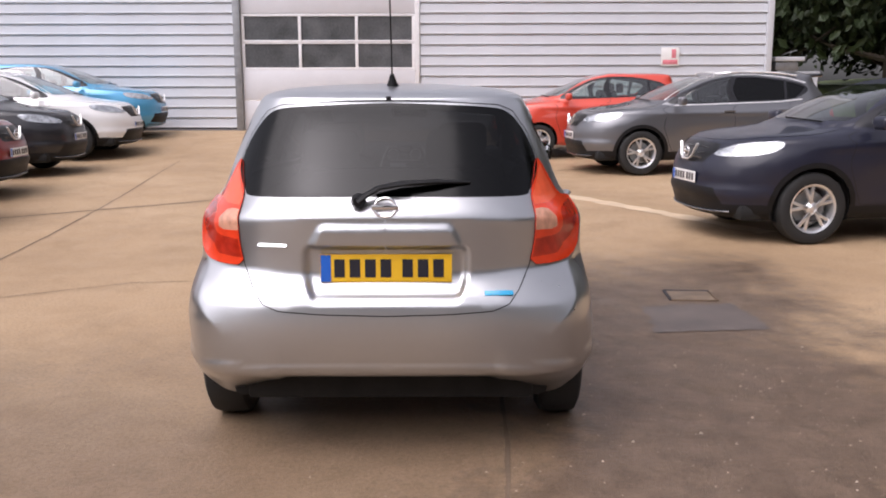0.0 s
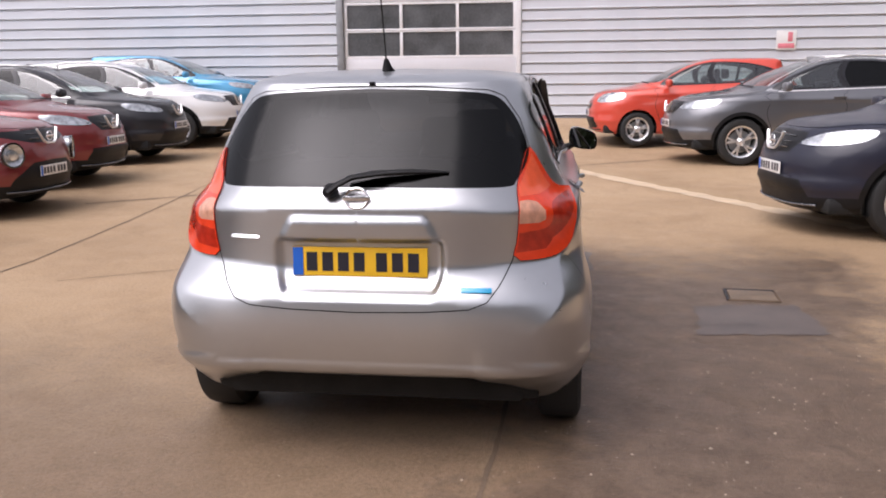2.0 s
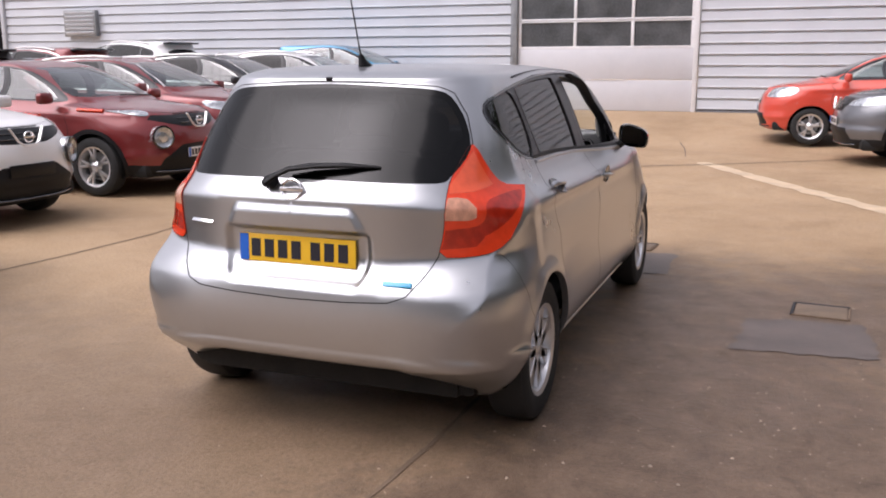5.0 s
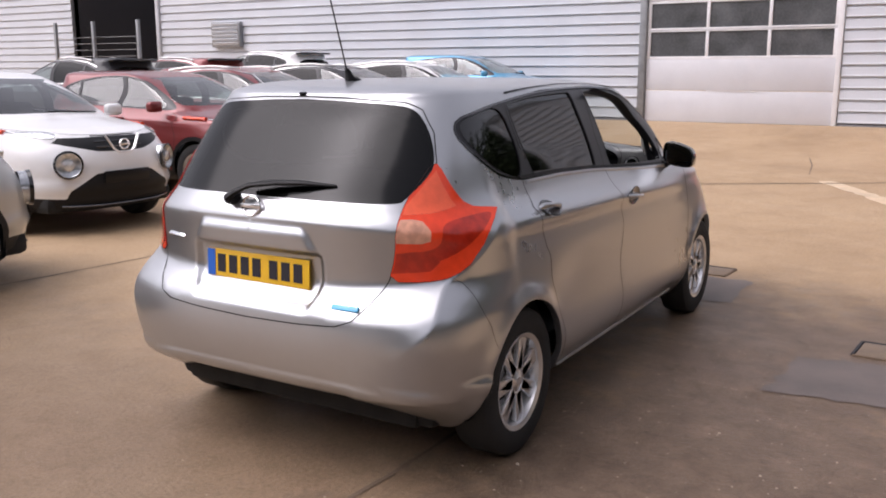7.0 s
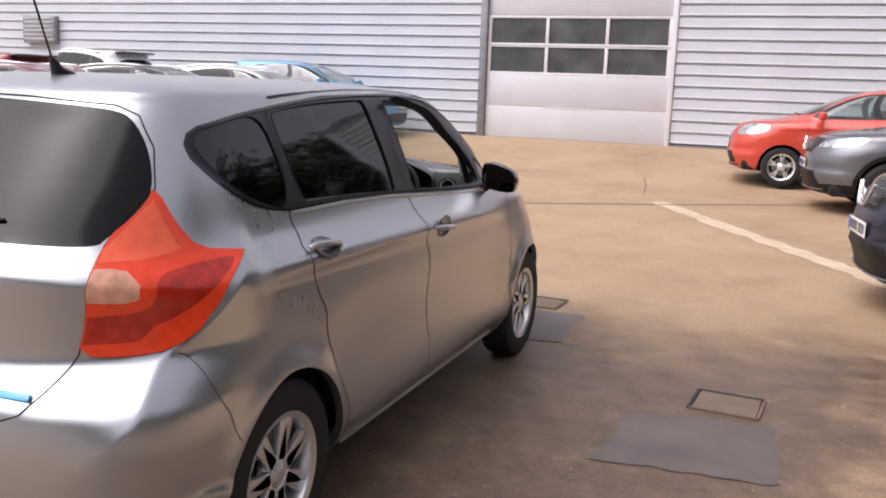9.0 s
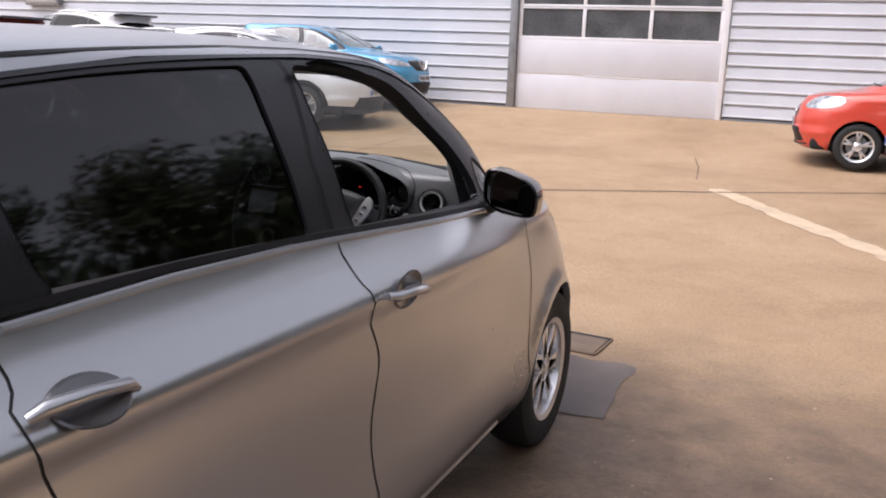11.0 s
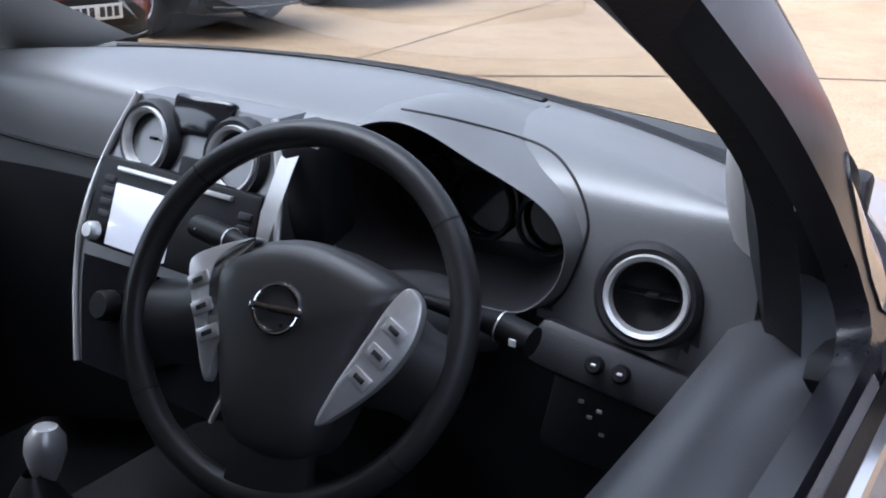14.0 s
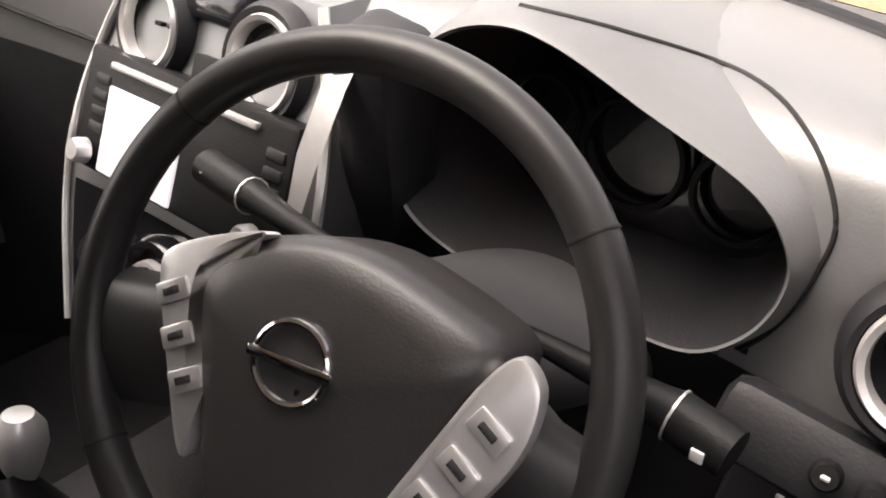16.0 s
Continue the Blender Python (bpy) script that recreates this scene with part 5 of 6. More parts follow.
        part("wheel_spoke", loft([curve_of(r, 13) for r in arm]), LEATHER, hub)
        if s > 0:
            tri = [(0.104, 0.044), (0.116, 0.038), (0.123, 0.026), (0.121, -0.004), (0.100, -0.044), (0.050, -0.092), (0.044, -0.086), (0.052, -0.062), (0.078, -0.004), (0.090, 0.024)]
        else:
            tri = [(0.112, 0.034), (0.085, 0.048), (0.050, 0.061), (0.044, 0.058), (0.072, 0.045), (0.084, 0.030), (0.084, 0.006), (0.064, -0.060), (0.066, -0.078), (0.074, -0.072), (0.090, -0.036), (0.106, 0.0), (0.114, 0.022)]
        tri = chaikin([(hx + s * a, b) for a, b in (tri if s > 0 else tri[::-1])], 2)
        trim = part("spoke_trim", slab(tri, 0.012, pose(0, 0, 0.022), bevel=0.003), SATIN, hub, "satin silver spoke trim")
        for k, (bx, by) in enumerate(((0.102, 0.004), (0.092, -0.019), (0.080, -0.041))):
            if s < 0:
                bx, by = bx - 0.004, by + 0.008
            b = part("wheel_button", box(0.022, 0.013, 0.003, (hx + s * bx, by, 0.0350), 0.0014, (0, 0, s * -30)), SATIN, trim)
            part("button_mark", box(0.011, 0.0045, 0.0008, (hx + s * bx, by, 0.0368), 0.0003, (0, 0, s * -30)), PIANO, b)
    low_spoke = [(hx - 0.035, -0.10), (hx + 0.035, -0.10), (hx + 0.045, -0.165), (hx - 0.045, -0.165)]
    part("wheel_spoke", slab(low_spoke, 0.014, pose(0, 0, -0.004), bevel=0.004), LEATHER, hub)
    bad = part("hub_badge", tube([(0.011 + 0.0225 * math.cos(a), 0.0215 * math.sin(a) + 0.001, 0.0435) for a in np.linspace(0, 2 * math.pi, 36, endpoint=False)], 0.0022, 8, closed=True), CHROME, hub, "plain chrome ring and bar")
    part("badge_bar", box(0.053, 0.0065, 0.003, (0.011, 0.001, 0.0455), 0.0012), CHROME, bad)
    # stalks
    for pts, s in (([(0.36, 2.64, 0.99), (0.42, 2.638, 0.99), (0.450, 2.637, 0.990), (0.457, 2.637, 0.989), (0.490, 2.634, 0.985)], 1), ([(0.22, 2.635, 0.985), (0.155, 2.642, 0.985), (0.118, 2.646, 0.986), (0.110, 2.647, 0.986), (0.050, 2.654, 0.987)], -1)):
        st = part("column_stalk", tube(pts, [0.006, 0.009, 0.012, 0.0142, 0.0142], 14), BLACK_PLASTIC, col, "black column stalk")
        part("stalk_ring", tube([Vector(pts[3]) * 0.8 + Vector(pts[2]) * 0.2, pts[3]], 0.0148, 14), SATIN, st)
        q = Vector(pts[4])
        part("stalk_mark", box(0.007, 0.002, 0.007, (q.x - s * 0.013, q.y - 0.0138, q.z + 0.001), 0.0005), PLATE_W, st)
    # gear lever, floor console
    con = part("floor_console", box(0.22, 0.95, 0.26, (-0.08, 2.38, 0.44), 0.04), DASH_LOW, car)
    part("gear_gaiter", lathe([(0.07, 0.0), (0.055, 0.03), (0.025, 0.09), (0.012, 0.11)], 24, pose(-0.10, 2.50, 0.57)), LEATHER, con)
    part("gear_knob", lathe([(0.0, 0.075), (0.014, 0.073), (0.024, 0.058), (0.025, 0.04), (0.018, 0.015), (0.012, 0.0), (0.011, -0.05)], 28, pose(-0.10, 2.515, 0.66, -8, 0, 0)), SATIN, con, "silver gear knob")
    part("cabin_floor", box(1.40, 2.6, 0.05, (0, 1.85, 0.33), 0.01), LINING, car)
    part("bulkhead", box(1.36, 0.05, 0.75, (0, 3.05, 0.70), 0.01), LINING, car)
    # door tops
    for s in (1, -1):
        rows = []
        for y in np.linspace(1.80, 2.90, 14):
            z = 1.043 - 0.045 * (y - 1.85)
            x = s * (0.695 - 0.05 * max(0, y - 2.4) ** 2)
            rows.append([(x + s * 0.022, y, z - 0.012), (x, y, z - 0.002), (x - s * 0.022, y, z + 0.006), (x - s * 0.045, y, z + 0.004), (x - s * 0.064, y, z - 0.010), (x - s * 0.076, y, z - 0.040), (x - s * 0.080, y, z - 0.10), (x - s * 0.06, y, z - 0.17), (x - s * 0.06, y, z - 0.40)])
        part("door_card", loft(rows), DOOR_PAD, car, "dark padded door card")
    rows = []
    for a, b in zip(curve_of([(-0.668, 2.90, 1.075), (-0.645, 2.64, 1.235), (-0.60, 2.42, 1.365), (-0.53, 2.22, 1.42)], 14), curve_of([(-0.50, 3.02, 1.105), (-0.515, 2.70, 1.262), (-0.49, 2.44, 1.385), (-0.44, 2.24, 1.43)], 14)):
        m1 = 0.5 * (a + b) + np.array([0.012, -0.025, -0.012])
        rows.append([tuple(a), tuple(0.6 * a + 0.4 * m1), tuple(m1), tuple(0.4 * m1 + 0.6 * b), tuple(b)])
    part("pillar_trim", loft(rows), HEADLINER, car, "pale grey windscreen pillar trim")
    # driver's pillar trim: pale like the other, its shade put into a black colour
    rows = []
    for a, b in zip(curve_of([(0.640, 1.86, 1.462), (0.645, 2.08, 1.440), (0.648, 2.26, 1.396), (0.660, 2.48, 1.278), (0.676, 2.62, 1.175), (0.684, 2.675, 1.10), (0.690, 2.70, 1.045), (0.695, 2.72, 0.98)], 30), curve_of([(0.612, 1.86, 1.462), (0.598, 2.08, 1.434), (0.594, 2.27, 1.380), (0.600, 2.45, 1.295), (0.610, 2.607, 1.229), (0.620, 2.686, 1.184), (0.630, 2.728, 1.098), (0.636, 2.79, 1.005)], 30)):
        m1 = 0.5 * (a + b) + np.array([-0.004, -0.016, -0.008])
        rows.append([tuple(a), tuple(0.6 * a + 0.4 * m1), tuple(m1), tuple(0.4 * m1 + 0.6 * b), tuple(b), tuple(b + np.array([0.02, 0.03, 0.01]))])
    part("pillar_trim", loft(rows), LINING, car, "windscreen pillar trim, painted black as if in shade")
    rows = []
    for k, (x, y, z) in enumerate(curve_of([(0.618, 2.680, 1.190), (0.6235, 2.700, 1.150), (0.630, 2.728, 1.098), (0.634, 2.760, 1.050), (0.636, 2.786, 1.010)], 12)):
        w = 0.017 * math.sin(math.pi * (k + 0.2) / 11.4)
        rows.append([(x + 0.004, y - 0.004, z), (x - 0.5 * w, y + 0.002, z), (x - w, y + 0.010, z - 0.002)])
    part("pillar_foot", loft(rows), HEADLINER, car, "pale foot of the pillar trim")
    # interior mirror
    mir = part("interior_mirror", box(0.235, 0.035, 0.072, (0.010, 2.515, 1.346), 0.016, (-4, 0, 12)), BLACK_PLASTIC, car, "black interior mirror")
    part("mirror_face", box(0.213, 0.003, 0.056, (0.0138, 2.4970, 1.345), 0.001, (-4, 0, 12)), MIRROR_GLASS, mir)
    part("mirror_stalk", tube([(0.0, 2.525, 1.36), (0.0, 2.52, 1.385), (0.0, 2.50, 1.405)], 0.012, 10), BLACK_PLASTIC, mir)
    # seats
    def seat(x, y, w, rear=False):
        rows = []
        for y0, z0, hw in ((0.02, 0.50, 0.9), (-0.02, 0.62, 1.0), (-0.07, 0.85, 1.0), (-0.13, 1.05, 0.92), (-0.155, 1.13, 0.72), (-0.15, 1.15, 0.5)):
            rows.append([(x + w * hw * a, y + y0 + dy, z0) for a, dy in ((-1.0, -0.02), (-0.92, 0.06), (-0.6, 0.035), (0, 0.02), (0.6, 0.035), (0.92, 0.06), (1.0, -0.02), (0.8, -0.10), (0, -0.12), (-0.8, -0.10))])
        s = part("rear_seat" if rear else "front_seat", loft(rows, closed=True, cap=True), FABRIC, car, "dark fabric seat")
        part("seat_cushion", box(2 * w, 0.50, 0.17, (x, y + 0.24, 0.53), 0.06), FABRIC, s)
        for hx in ((x - 0.28, x + 0.28) if rear else (x,)):
            part("headrest", box(0.26, 0.10, 0.17, (hx, y - 0.175, 1.235), 0.045, (-8, 0, 0), seg=3), FABRIC, s)
            for px in (-0.05, 0.05):
                part("headrest_post", tube([(hx + px, y - 0.155, 1.10), (hx + px, y - 0.17, 1.18)], 0.006, 8), CHROME, s)

    seat(0.33, 1.60, 0.25)
    seat(-0.33, 1.60, 0.25)
    seat(0.0, 0.82, 0.60, True)


cabin(HERO)


# ---- the other cars ----
# a crossover 4.38 long, 1.80 wide, 1.59 high, from its rear to its nose
CROSS = [
    (0.22, 0.26, 0.22, 0.15, 4.16, 0.76, 0.50, 0.80, 3.0, 3.0),
    (0.28, 0.30, 0.26, 0.06, 4.30, 0.83, 0.65, 0.90, 3.0, 3.0),
    (0.42, 0.42, 0.42, 0.00, 4.36, 0.87, 0.75, 0.95, 3.2, 2.8),
    (0.60, 0.60, 0.60, 0.01, 4.38, 0.895, 0.75, 1.00, 3.2, 2.7),
    (0.76, 0.76, 0.75, 0.03, 4.35, 0.90, 0.75, 1.00, 3.2, 2.7),
    (0.90, 0.90, 0.88, 0.05, 4.27, 0.888, 0.75, 1.05, 3.0, 2.6),
    (1.00, 1.02, 0.98, 0.07, 4.08, 0.860, 0.75, 0.95, 3.0, 2.8),
    (1.07, 1.08, 1.10, 0.10, 3.34, 0.820, 0.75, 0.60, 3.0, 3.0),
    (1.12, 1.12, 1.14, 0.13, 3.22, 0.795, 0.70, 0.50, 3.0, 3.0),
    (1.28, 1.26, 1.28, 0.26, 2.90, 0.730, 0.55, 0.42, 3.0, 3.0),
    (1.43, 1.40, 1.42, 0.40, 2.52, 0.665, 0.42, 0.36, 3.2, 3.0),
    (1.52, 1.48, 1.50, 0.46, 2.24, 0.615, 0.32, 0.30, 4.0, 3.0),
    (1.555, 1.52, 1.54, 0.48, 2.05, 0.56, 0.28, 0.28, 4.0, 3.0),
    (1.58, 1.55, 1.57, 0.56, 1.90, 0.40, 0.25, 0.25, 3.0, 3.0),
    (1.59, 1.58, 1.588, 0.85, 1.75, 0.02, 0.20, 0.20, 2.5, 2.5),
]


def parked_car(m, paint, label, size=(4.38, 1.80, 1.59), kind="crossover", rails=None, plate=True, wheel_r=0.345, cladding=True):
    car = thing("parked_car", m, label, "car", "cars parked in the yard")
    fy, fx, fz = size[0] / 4.38, size[1] / 1.80, size[2] / 1.59
    rings = [(a * fz, b * fz, c * fz, d * fy, e * fy, w * fx, lr * fy, lf * fy, nr, nf) for a, b, c, d, e, w, lr, lf, nr, nf in CROSS]

    def press(p, u):
        """Shoulder crease, hollow flank and a shelf across the nose."""
        x, y, z = p.T
        z, y = z / fz, y / fy
        d = 0.020 * np.exp(-(((z - 0.965 + 0.02 * (y - 2)) / 0.045) ** 2)) * soft(y, 0.3, 0.7) * soft(3.7 - y, 0, 0.7)
        d -= 0.030 * np.exp(-(((z - 0.60) / 0.13) ** 2)) * soft(y, 1.1, 1.4) * soft(3.0 - y, 0, 0.4)
        d += 0.022 * np.exp(-(((z - 0.47) / 0.05) ** 2)) * soft(y, 3.7, 4.0)
        d += 0.012 * np.exp(-np.abs(z - 1.0) / 0.03) * soft(y, 3.3, 3.6) * soft(0.62 - x, -0.1, 0.05)
        return d

    sh = Shell(rings, press)
    S = lambda *p: sh.find([(y * fy, z * fz) for y, z in p], "side")
    F = lambda *p: sh.find([(x * fx, z * fz) for x, z in p], "front")
    both = (1, -1)
    yr, yf = 0.80 * fy, 3.45 * fy
    wz = wheel_r
    ar = wheel_r + 0.045
    arch_r = dense(sh.find(circle_side(sh, yr, wz, ar, 24, 0.20), "side"), 0.06)
    arch_f = dense(sh.find(circle_side(sh, yf, wz, ar, 24, 0.20), "side"), 0.06)
    ring_r = dense(sh.find(circle_side(sh, yr, wz, ar + 0.05, 28, 0.20), "side"), 0.06)
    ring_f = dense(sh.find(circle_side(sh, yf, wz, ar + 0.05, 28, 0.20), "side"), 0.06)
    dlo = chaikin(S((0.62, 1.36), (0.95, 1.46), (1.5, 1.525), (2.0, 1.515), (2.30, 1.46), (2.60, 1.34), (3.02, 1.13), (2.95, 1.09), (2.2, 1.11), (1.2, 1.14), (0.85, 1.18)), 2)
    glass = []
    for q in (((0.72, 1.36), (0.95, 1.43), (1.02, 1.44), (1.05, 1.17), (0.90, 1.19)), ((1.09, 1.16), (1.06, 1.45), (1.5, 1.505), (1.84, 1.505), (1.87, 1.14)), ((1.97, 1.135), (1.94, 1.50), (2.25, 1.45), (2.55, 1.33), (2.84, 1.16), (2.84, 1.12))):
        glass.append(S(*q))
    screen = dense(F((0.0, 1.15), (0.40, 1.15), (0.66, 1.155)) + S((2.86, 1.22), (2.62, 1.355), (2.36, 1.465)) + F((0.52, 1.49), (0.25, 1.50), (0.0, 1.503)), 0.06)
    if kind == "round":
        lamp = [(p) for p in F((0.53, 0.98), (0.62, 1.0))] + S((3.55, 1.005), (3.75, 0.985), (3.92, 0.955))
        lamp = chaikin(lamp + F((0.60, 0.93),), 2)
    elif kind == "small":
        lamp = chaikin(F((0.50, 0.78), (0.46, 0.90), (0.58, 0.97)) + S((3.72, 0.985), (3.66, 0.92), (3.82, 0.82)), 2)
    else:
        lamp = chaikin(F((0.42, 0.81), (0.40, 0.87), (0.58, 0.945)) + S((3.78, 0.975), (3.72, 0.945), (3.90, 0.845)), 2)
    R = lambda *p: sh.find([(x * fx, z * fz) for x, z in p], "rear")
    hatch = dense(R((0.0, 1.14), (0.40, 1.135), (0.58, 1.15), (0.52, 1.36), (0.30, 1.41), (0.0, 1.415)), 0.06)
    lights = dense(chaikin(R((0.55, 0.98), (0.55, 0.86), (0.70, 0.84)) + S((0.30, 0.90), (0.34, 0.97), (0.22, 1.02)), 1), 0.05)
    g = {"crossover": ((0.0, 0.74), (0.30, 0.745), (0.40, 0.86), (0.38, 0.93), (0.0, 0.945)), "round": ((0.0, 0.80), (0.26, 0.81), (0.62, 0.90), (0.56, 0.945), (0.0, 0.945)), "small": ((0.0, 0.66), (0.30, 0.67), (0.34, 0.77), (0.0, 0.78))}[kind]
    grille = dense(F(*g), 0.05)
    mouth = dense(F(*(((0.0, 0.25), (0.62, 0.28), (0.56, 0.45), (0.32, 0.60), (0.0, 0.61)) if kind == "round" else ((0.0, 0.30), (0.58, 0.33), (0.50, 0.52), (0.0, 0.53)))), 0.06)
    zc = 0.36 if cladding else 0.28
    skirt_top = F((0.0, zc), (0.45, zc)) + S((3.95, zc + 0.02), (3.75, zc), (2.9, zc), (1.5, zc), (0.5, zc))
    skirt = dense([(sh.ua[-1], 0.0)] + skirt_top + [(skirt_top[-1][0], 0.0)], 0.08)
    bonnet = dense(F((0.0, 0.96), (0.35, 0.965), (0.58, 0.985)) + S((3.45, 1.03), (3.15, 1.075)) + F((0.5, 1.13), (0.0, 1.135)), 0.08)
    fdoor = dense(S((1.90, 1.52), (1.91, 1.15), (1.94, 0.85), (1.90, 0.40), (2.0, 0.37), (2.95, 0.37), (3.05, 0.6), (3.06, 0.95), (2.98, 1.10)), 0.08, closed=False)
    rdoor = dense(S((1.90, 0.40), (1.8, 0.37), (1.30, 0.37), (1.18, 0.62), (1.05, 0.80), (1.0, 1.12)), 0.08, closed=False)
    polys = [arch_r, arch_f, ring_r, ring_f, dense(dlo, 0.05), *[dense(q, 0.05) for q in glass], screen, dense(lamp, 0.03), grille, mouth, skirt, bonnet, hatch, lights]
    classes = [("hole", arch_r), ("hole", arch_f)] + [("glass_rear", glass[0]), ("glass_rear", glass[1]), ("glass_front", glass[2])] + [("frame", dlo), ("screen", screen), ("lamp", lamp), ("grille", grille), ("ring_r", ring_r), ("ring_f", ring_f), ("mouth", mouth), ("skirt", skirt), ("bonnet", bonnet), ("hatch", hatch), ("lights", lights), ("body", None)]
    vs, got = cut(sh, [(p, True) for p in polys], classes, (0.10, 0.06))
    skin(sh, vs, got["body"], "body_shell", paint, car, sides=both)
    skin(sh, vs, got["bonnet"], "bonnet", paint, car, sides=both, offset=0.003)
    skin(sh, vs, got["skirt"], "lower_cladding", BLACK_PLASTIC if cladding else paint, car, sides=both)
    skin(sh, vs, got["grille"], "grille", GRILLE, car, "black slatted grille", sides=both)
    skin(sh, vs, got["mouth"], "air_intake", BLACK_PLASTIC, car, sides=both)
    skin(sh, vs, got["screen"], "windscreen", LIGHT_TINT, car, sides=both)
    skin(sh, vs, got["hatch"], "rear_window", PRIVACY, car, sides=both)
    for s in both:
        skin(sh, vs, got["lights"], "tail_lamp", RED_LENS, car, "red tail lamp", sides=(s,), offset=0.004)
        skin(sh, vs, got["frame"], "window_surround", PILLAR_BLACK, car, sides=(s,))
        for r in ("ring_r", "ring_f"):
            skin(sh, vs, got[r], "arch_cladding", BLACK_PLASTIC if cladding else paint, car, sides=(s,), offset=0.004 if cladding else 0.0)
        skin(sh, vs, got["glass_rear"], "rear_side_glass", PRIVACY if rails else LIGHT_TINT, car, sides=(s,), offset=-0.005)
        skin(sh, vs, got["glass_front"], "front_side_glass", LIGHT_TINT, car, sides=(s,), offset=-0.005)
        skin(sh, vs, got["lamp"], "headlamp", LAMP_GLASS, car, "clear headlamp", sides=(s,), offset=0.006)
        ribbon(sh, fdoor, 0.007, "door_gap", GAP, car, 0.002, closed=False, sides=(s,))
        ribbon(sh, rdoor, 0.007, "door_gap", GAP, car, 0.002, closed=False, sides=(s,))
    solid = np.vstack([got[k] for k in ("body", "frame")])
    skin(sh, vs, solid, "inner_lining", LINING, car, sides=both, offset=-0.06, back=True)
    if rails:
        part("roof_spoiler", box(1.10 * fx, 0.20, 0.05, (0, 0.44 * fy, 1.535 * fz), 0.02, (-6, 0, 0)), GLOSS_BLACK, car, "black roof spoiler")
        for s in both:
            top = dense(S((0.70, 1.42), (1.0, 1.50), (1.5, 1.545), (2.0, 1.54), (2.32, 1.485), (2.62, 1.365), (3.03, 1.155)), 0.05, closed=False)
            ribbon(sh, top, 0.026, "bright_window_line", SATIN, car, 0.004, closed=False, sides=(s,))
            belt = dense(S((0.80, 1.165), (1.2, 1.125), (2.2, 1.095), (2.95, 1.075)), 0.06, closed=False)
            ribbon(sh, belt, 0.020, "bright_belt_line", SATIN, car, 0.004, closed=False, sides=(s,))
            pts, _ = sh.at(np.array(dense(S((0.85, 1.515), (1.2, 1.55), (1.7, 1.565), (2.1, 1.545)), 0.1, closed=False)), 0.03)
            part("roof_rail", tube([(p[0] * s, p[1], p[2]) for p in pts], 0.016, 8), rails, car, "roof rail")
    part("cabin_floor", box(1.5 * fx, 2.8 * fy, 0.06, (0, 1.9 * fy, 0.55), 0.02), LINING, car)
    part("dashboard", box(1.36 * fx, 0.45, 0.22, (0, 2.98 * fy, 0.99 * fz), 0.08), DASH_LOW, car)
    for x in (-0.36, 0.36):
        s = part("front_seat", box(0.48, 0.16, 0.72, (x * fx, 1.72 * fy, 0.86), 0.06, (-14, 0, 0)), FABRIC, car)
        part("headrest", box(0.26, 0.10, 0.18, (x * fx, 1.60 * fy, 1.30 * fz), 0.04), FABRIC, s)
    part("underbody", box(1.5 * fx, 3.9 * fy, 0.16, (0, 2.18 * fy, 0.30), 0.05), DARK, car)
    for s in both:
        for y in (yr, yf):
            house = lathe([(ar + 0.02, 0.32), (ar + 0.02, 0.0), (0.0, 0.0)], 24, pose(s * (0.80 * fx - 0.30), y, wz, 0, 90 * s, 0))
            for v in house.verts:
                v.co.z = max(v.co.z, 0.22)
            part("wheel_house", house, DARK, car)
            wheel(car, (s * (0.90 * fx - 0.115), y, wz), s, wheel_r, wheel_r * 0.66, 0.205, 5, True, 20 * s + 30 * y)
        # mirror
        part("door_mirror", box(0.20, 0.11, 0.13, (s * (0.98 * fx), 2.86 * fy, 1.145 * fz), 0.04, seg=3), paint, car)
        part("fog_lamp", lathe([(0.05, 0.0), (0.045, 0.012), (0.0, 0.004)], 20, pose(s * 0.66 * fx, 4.14 * fy, 0.44 * fz, -90, 0, -28 * s)), LAMP_GLASS, car)
        for y0, z0 in ((1.15, 0.985), (2.05, 0.975)):
            q, nn = sh.at(np.array(S((y0, z0))), 0.016)
            part("door_handle", box(0.035, 0.19, 0.032, (s * q[0][0], q[0][1], q[0][2]), 0.012), paint, car)
    # nose: chrome wedge round a ring, plate
    zg = (g[0][1] + g[-1][1]) / 2 * fz
    lip, _ = sh.at(np.array(dense(F((0.0, 0.285), (0.40, 0.29), (0.62, 0.30)), 0.06, closed=False)), 0.006)
    for s in both:
        part("bumper_lip", tube([(q[0] * s, q[1], q[2]) for q in lip], 0.018, 8, flat=0.6), PIANO if kind != "small" else BLACK_PLASTIC, car)
    for k in range(3):
        slat, _ = sh.at(np.array(dense(F((0.0, g[0][1] + 0.05 + 0.05 * k), (0.26, g[0][1] + 0.05 + 0.05 * k)), 0.05, closed=False)), 0.004)
        for s in both:
            part("grille_slat", tube([(q[0] * s, q[1], q[2]) for q in slat], 0.006, 6), PIANO, car)
    nose = 4.37 * fy if kind != "small" else 4.36 * fy
    if kind != "small":
        part("grille_wedge", tube([(-0.19, nose - 0.03, zg + 0.085), (-0.12, nose - 0.005, zg - 0.04), (-0.07, nose + 0.005, zg - 0.075), (0.07, nose + 0.005, zg - 0.075), (0.12, nose - 0.005, zg - 0.04), (0.19, nose - 0.03, zg + 0.085)], 0.016, 8, flat=0.7), SATIN, car, "bright V-shaped grille surround")
    badge = part("nose_badge", tube([(0.052 * math.cos(a), nose, zg + 0.048 * math.sin(a)) for a in np.linspace(0, 2 * math.pi, 24, endpoint=False)], 0.008, 8, closed=True), CHROME, car, "plain chrome ring and bar")
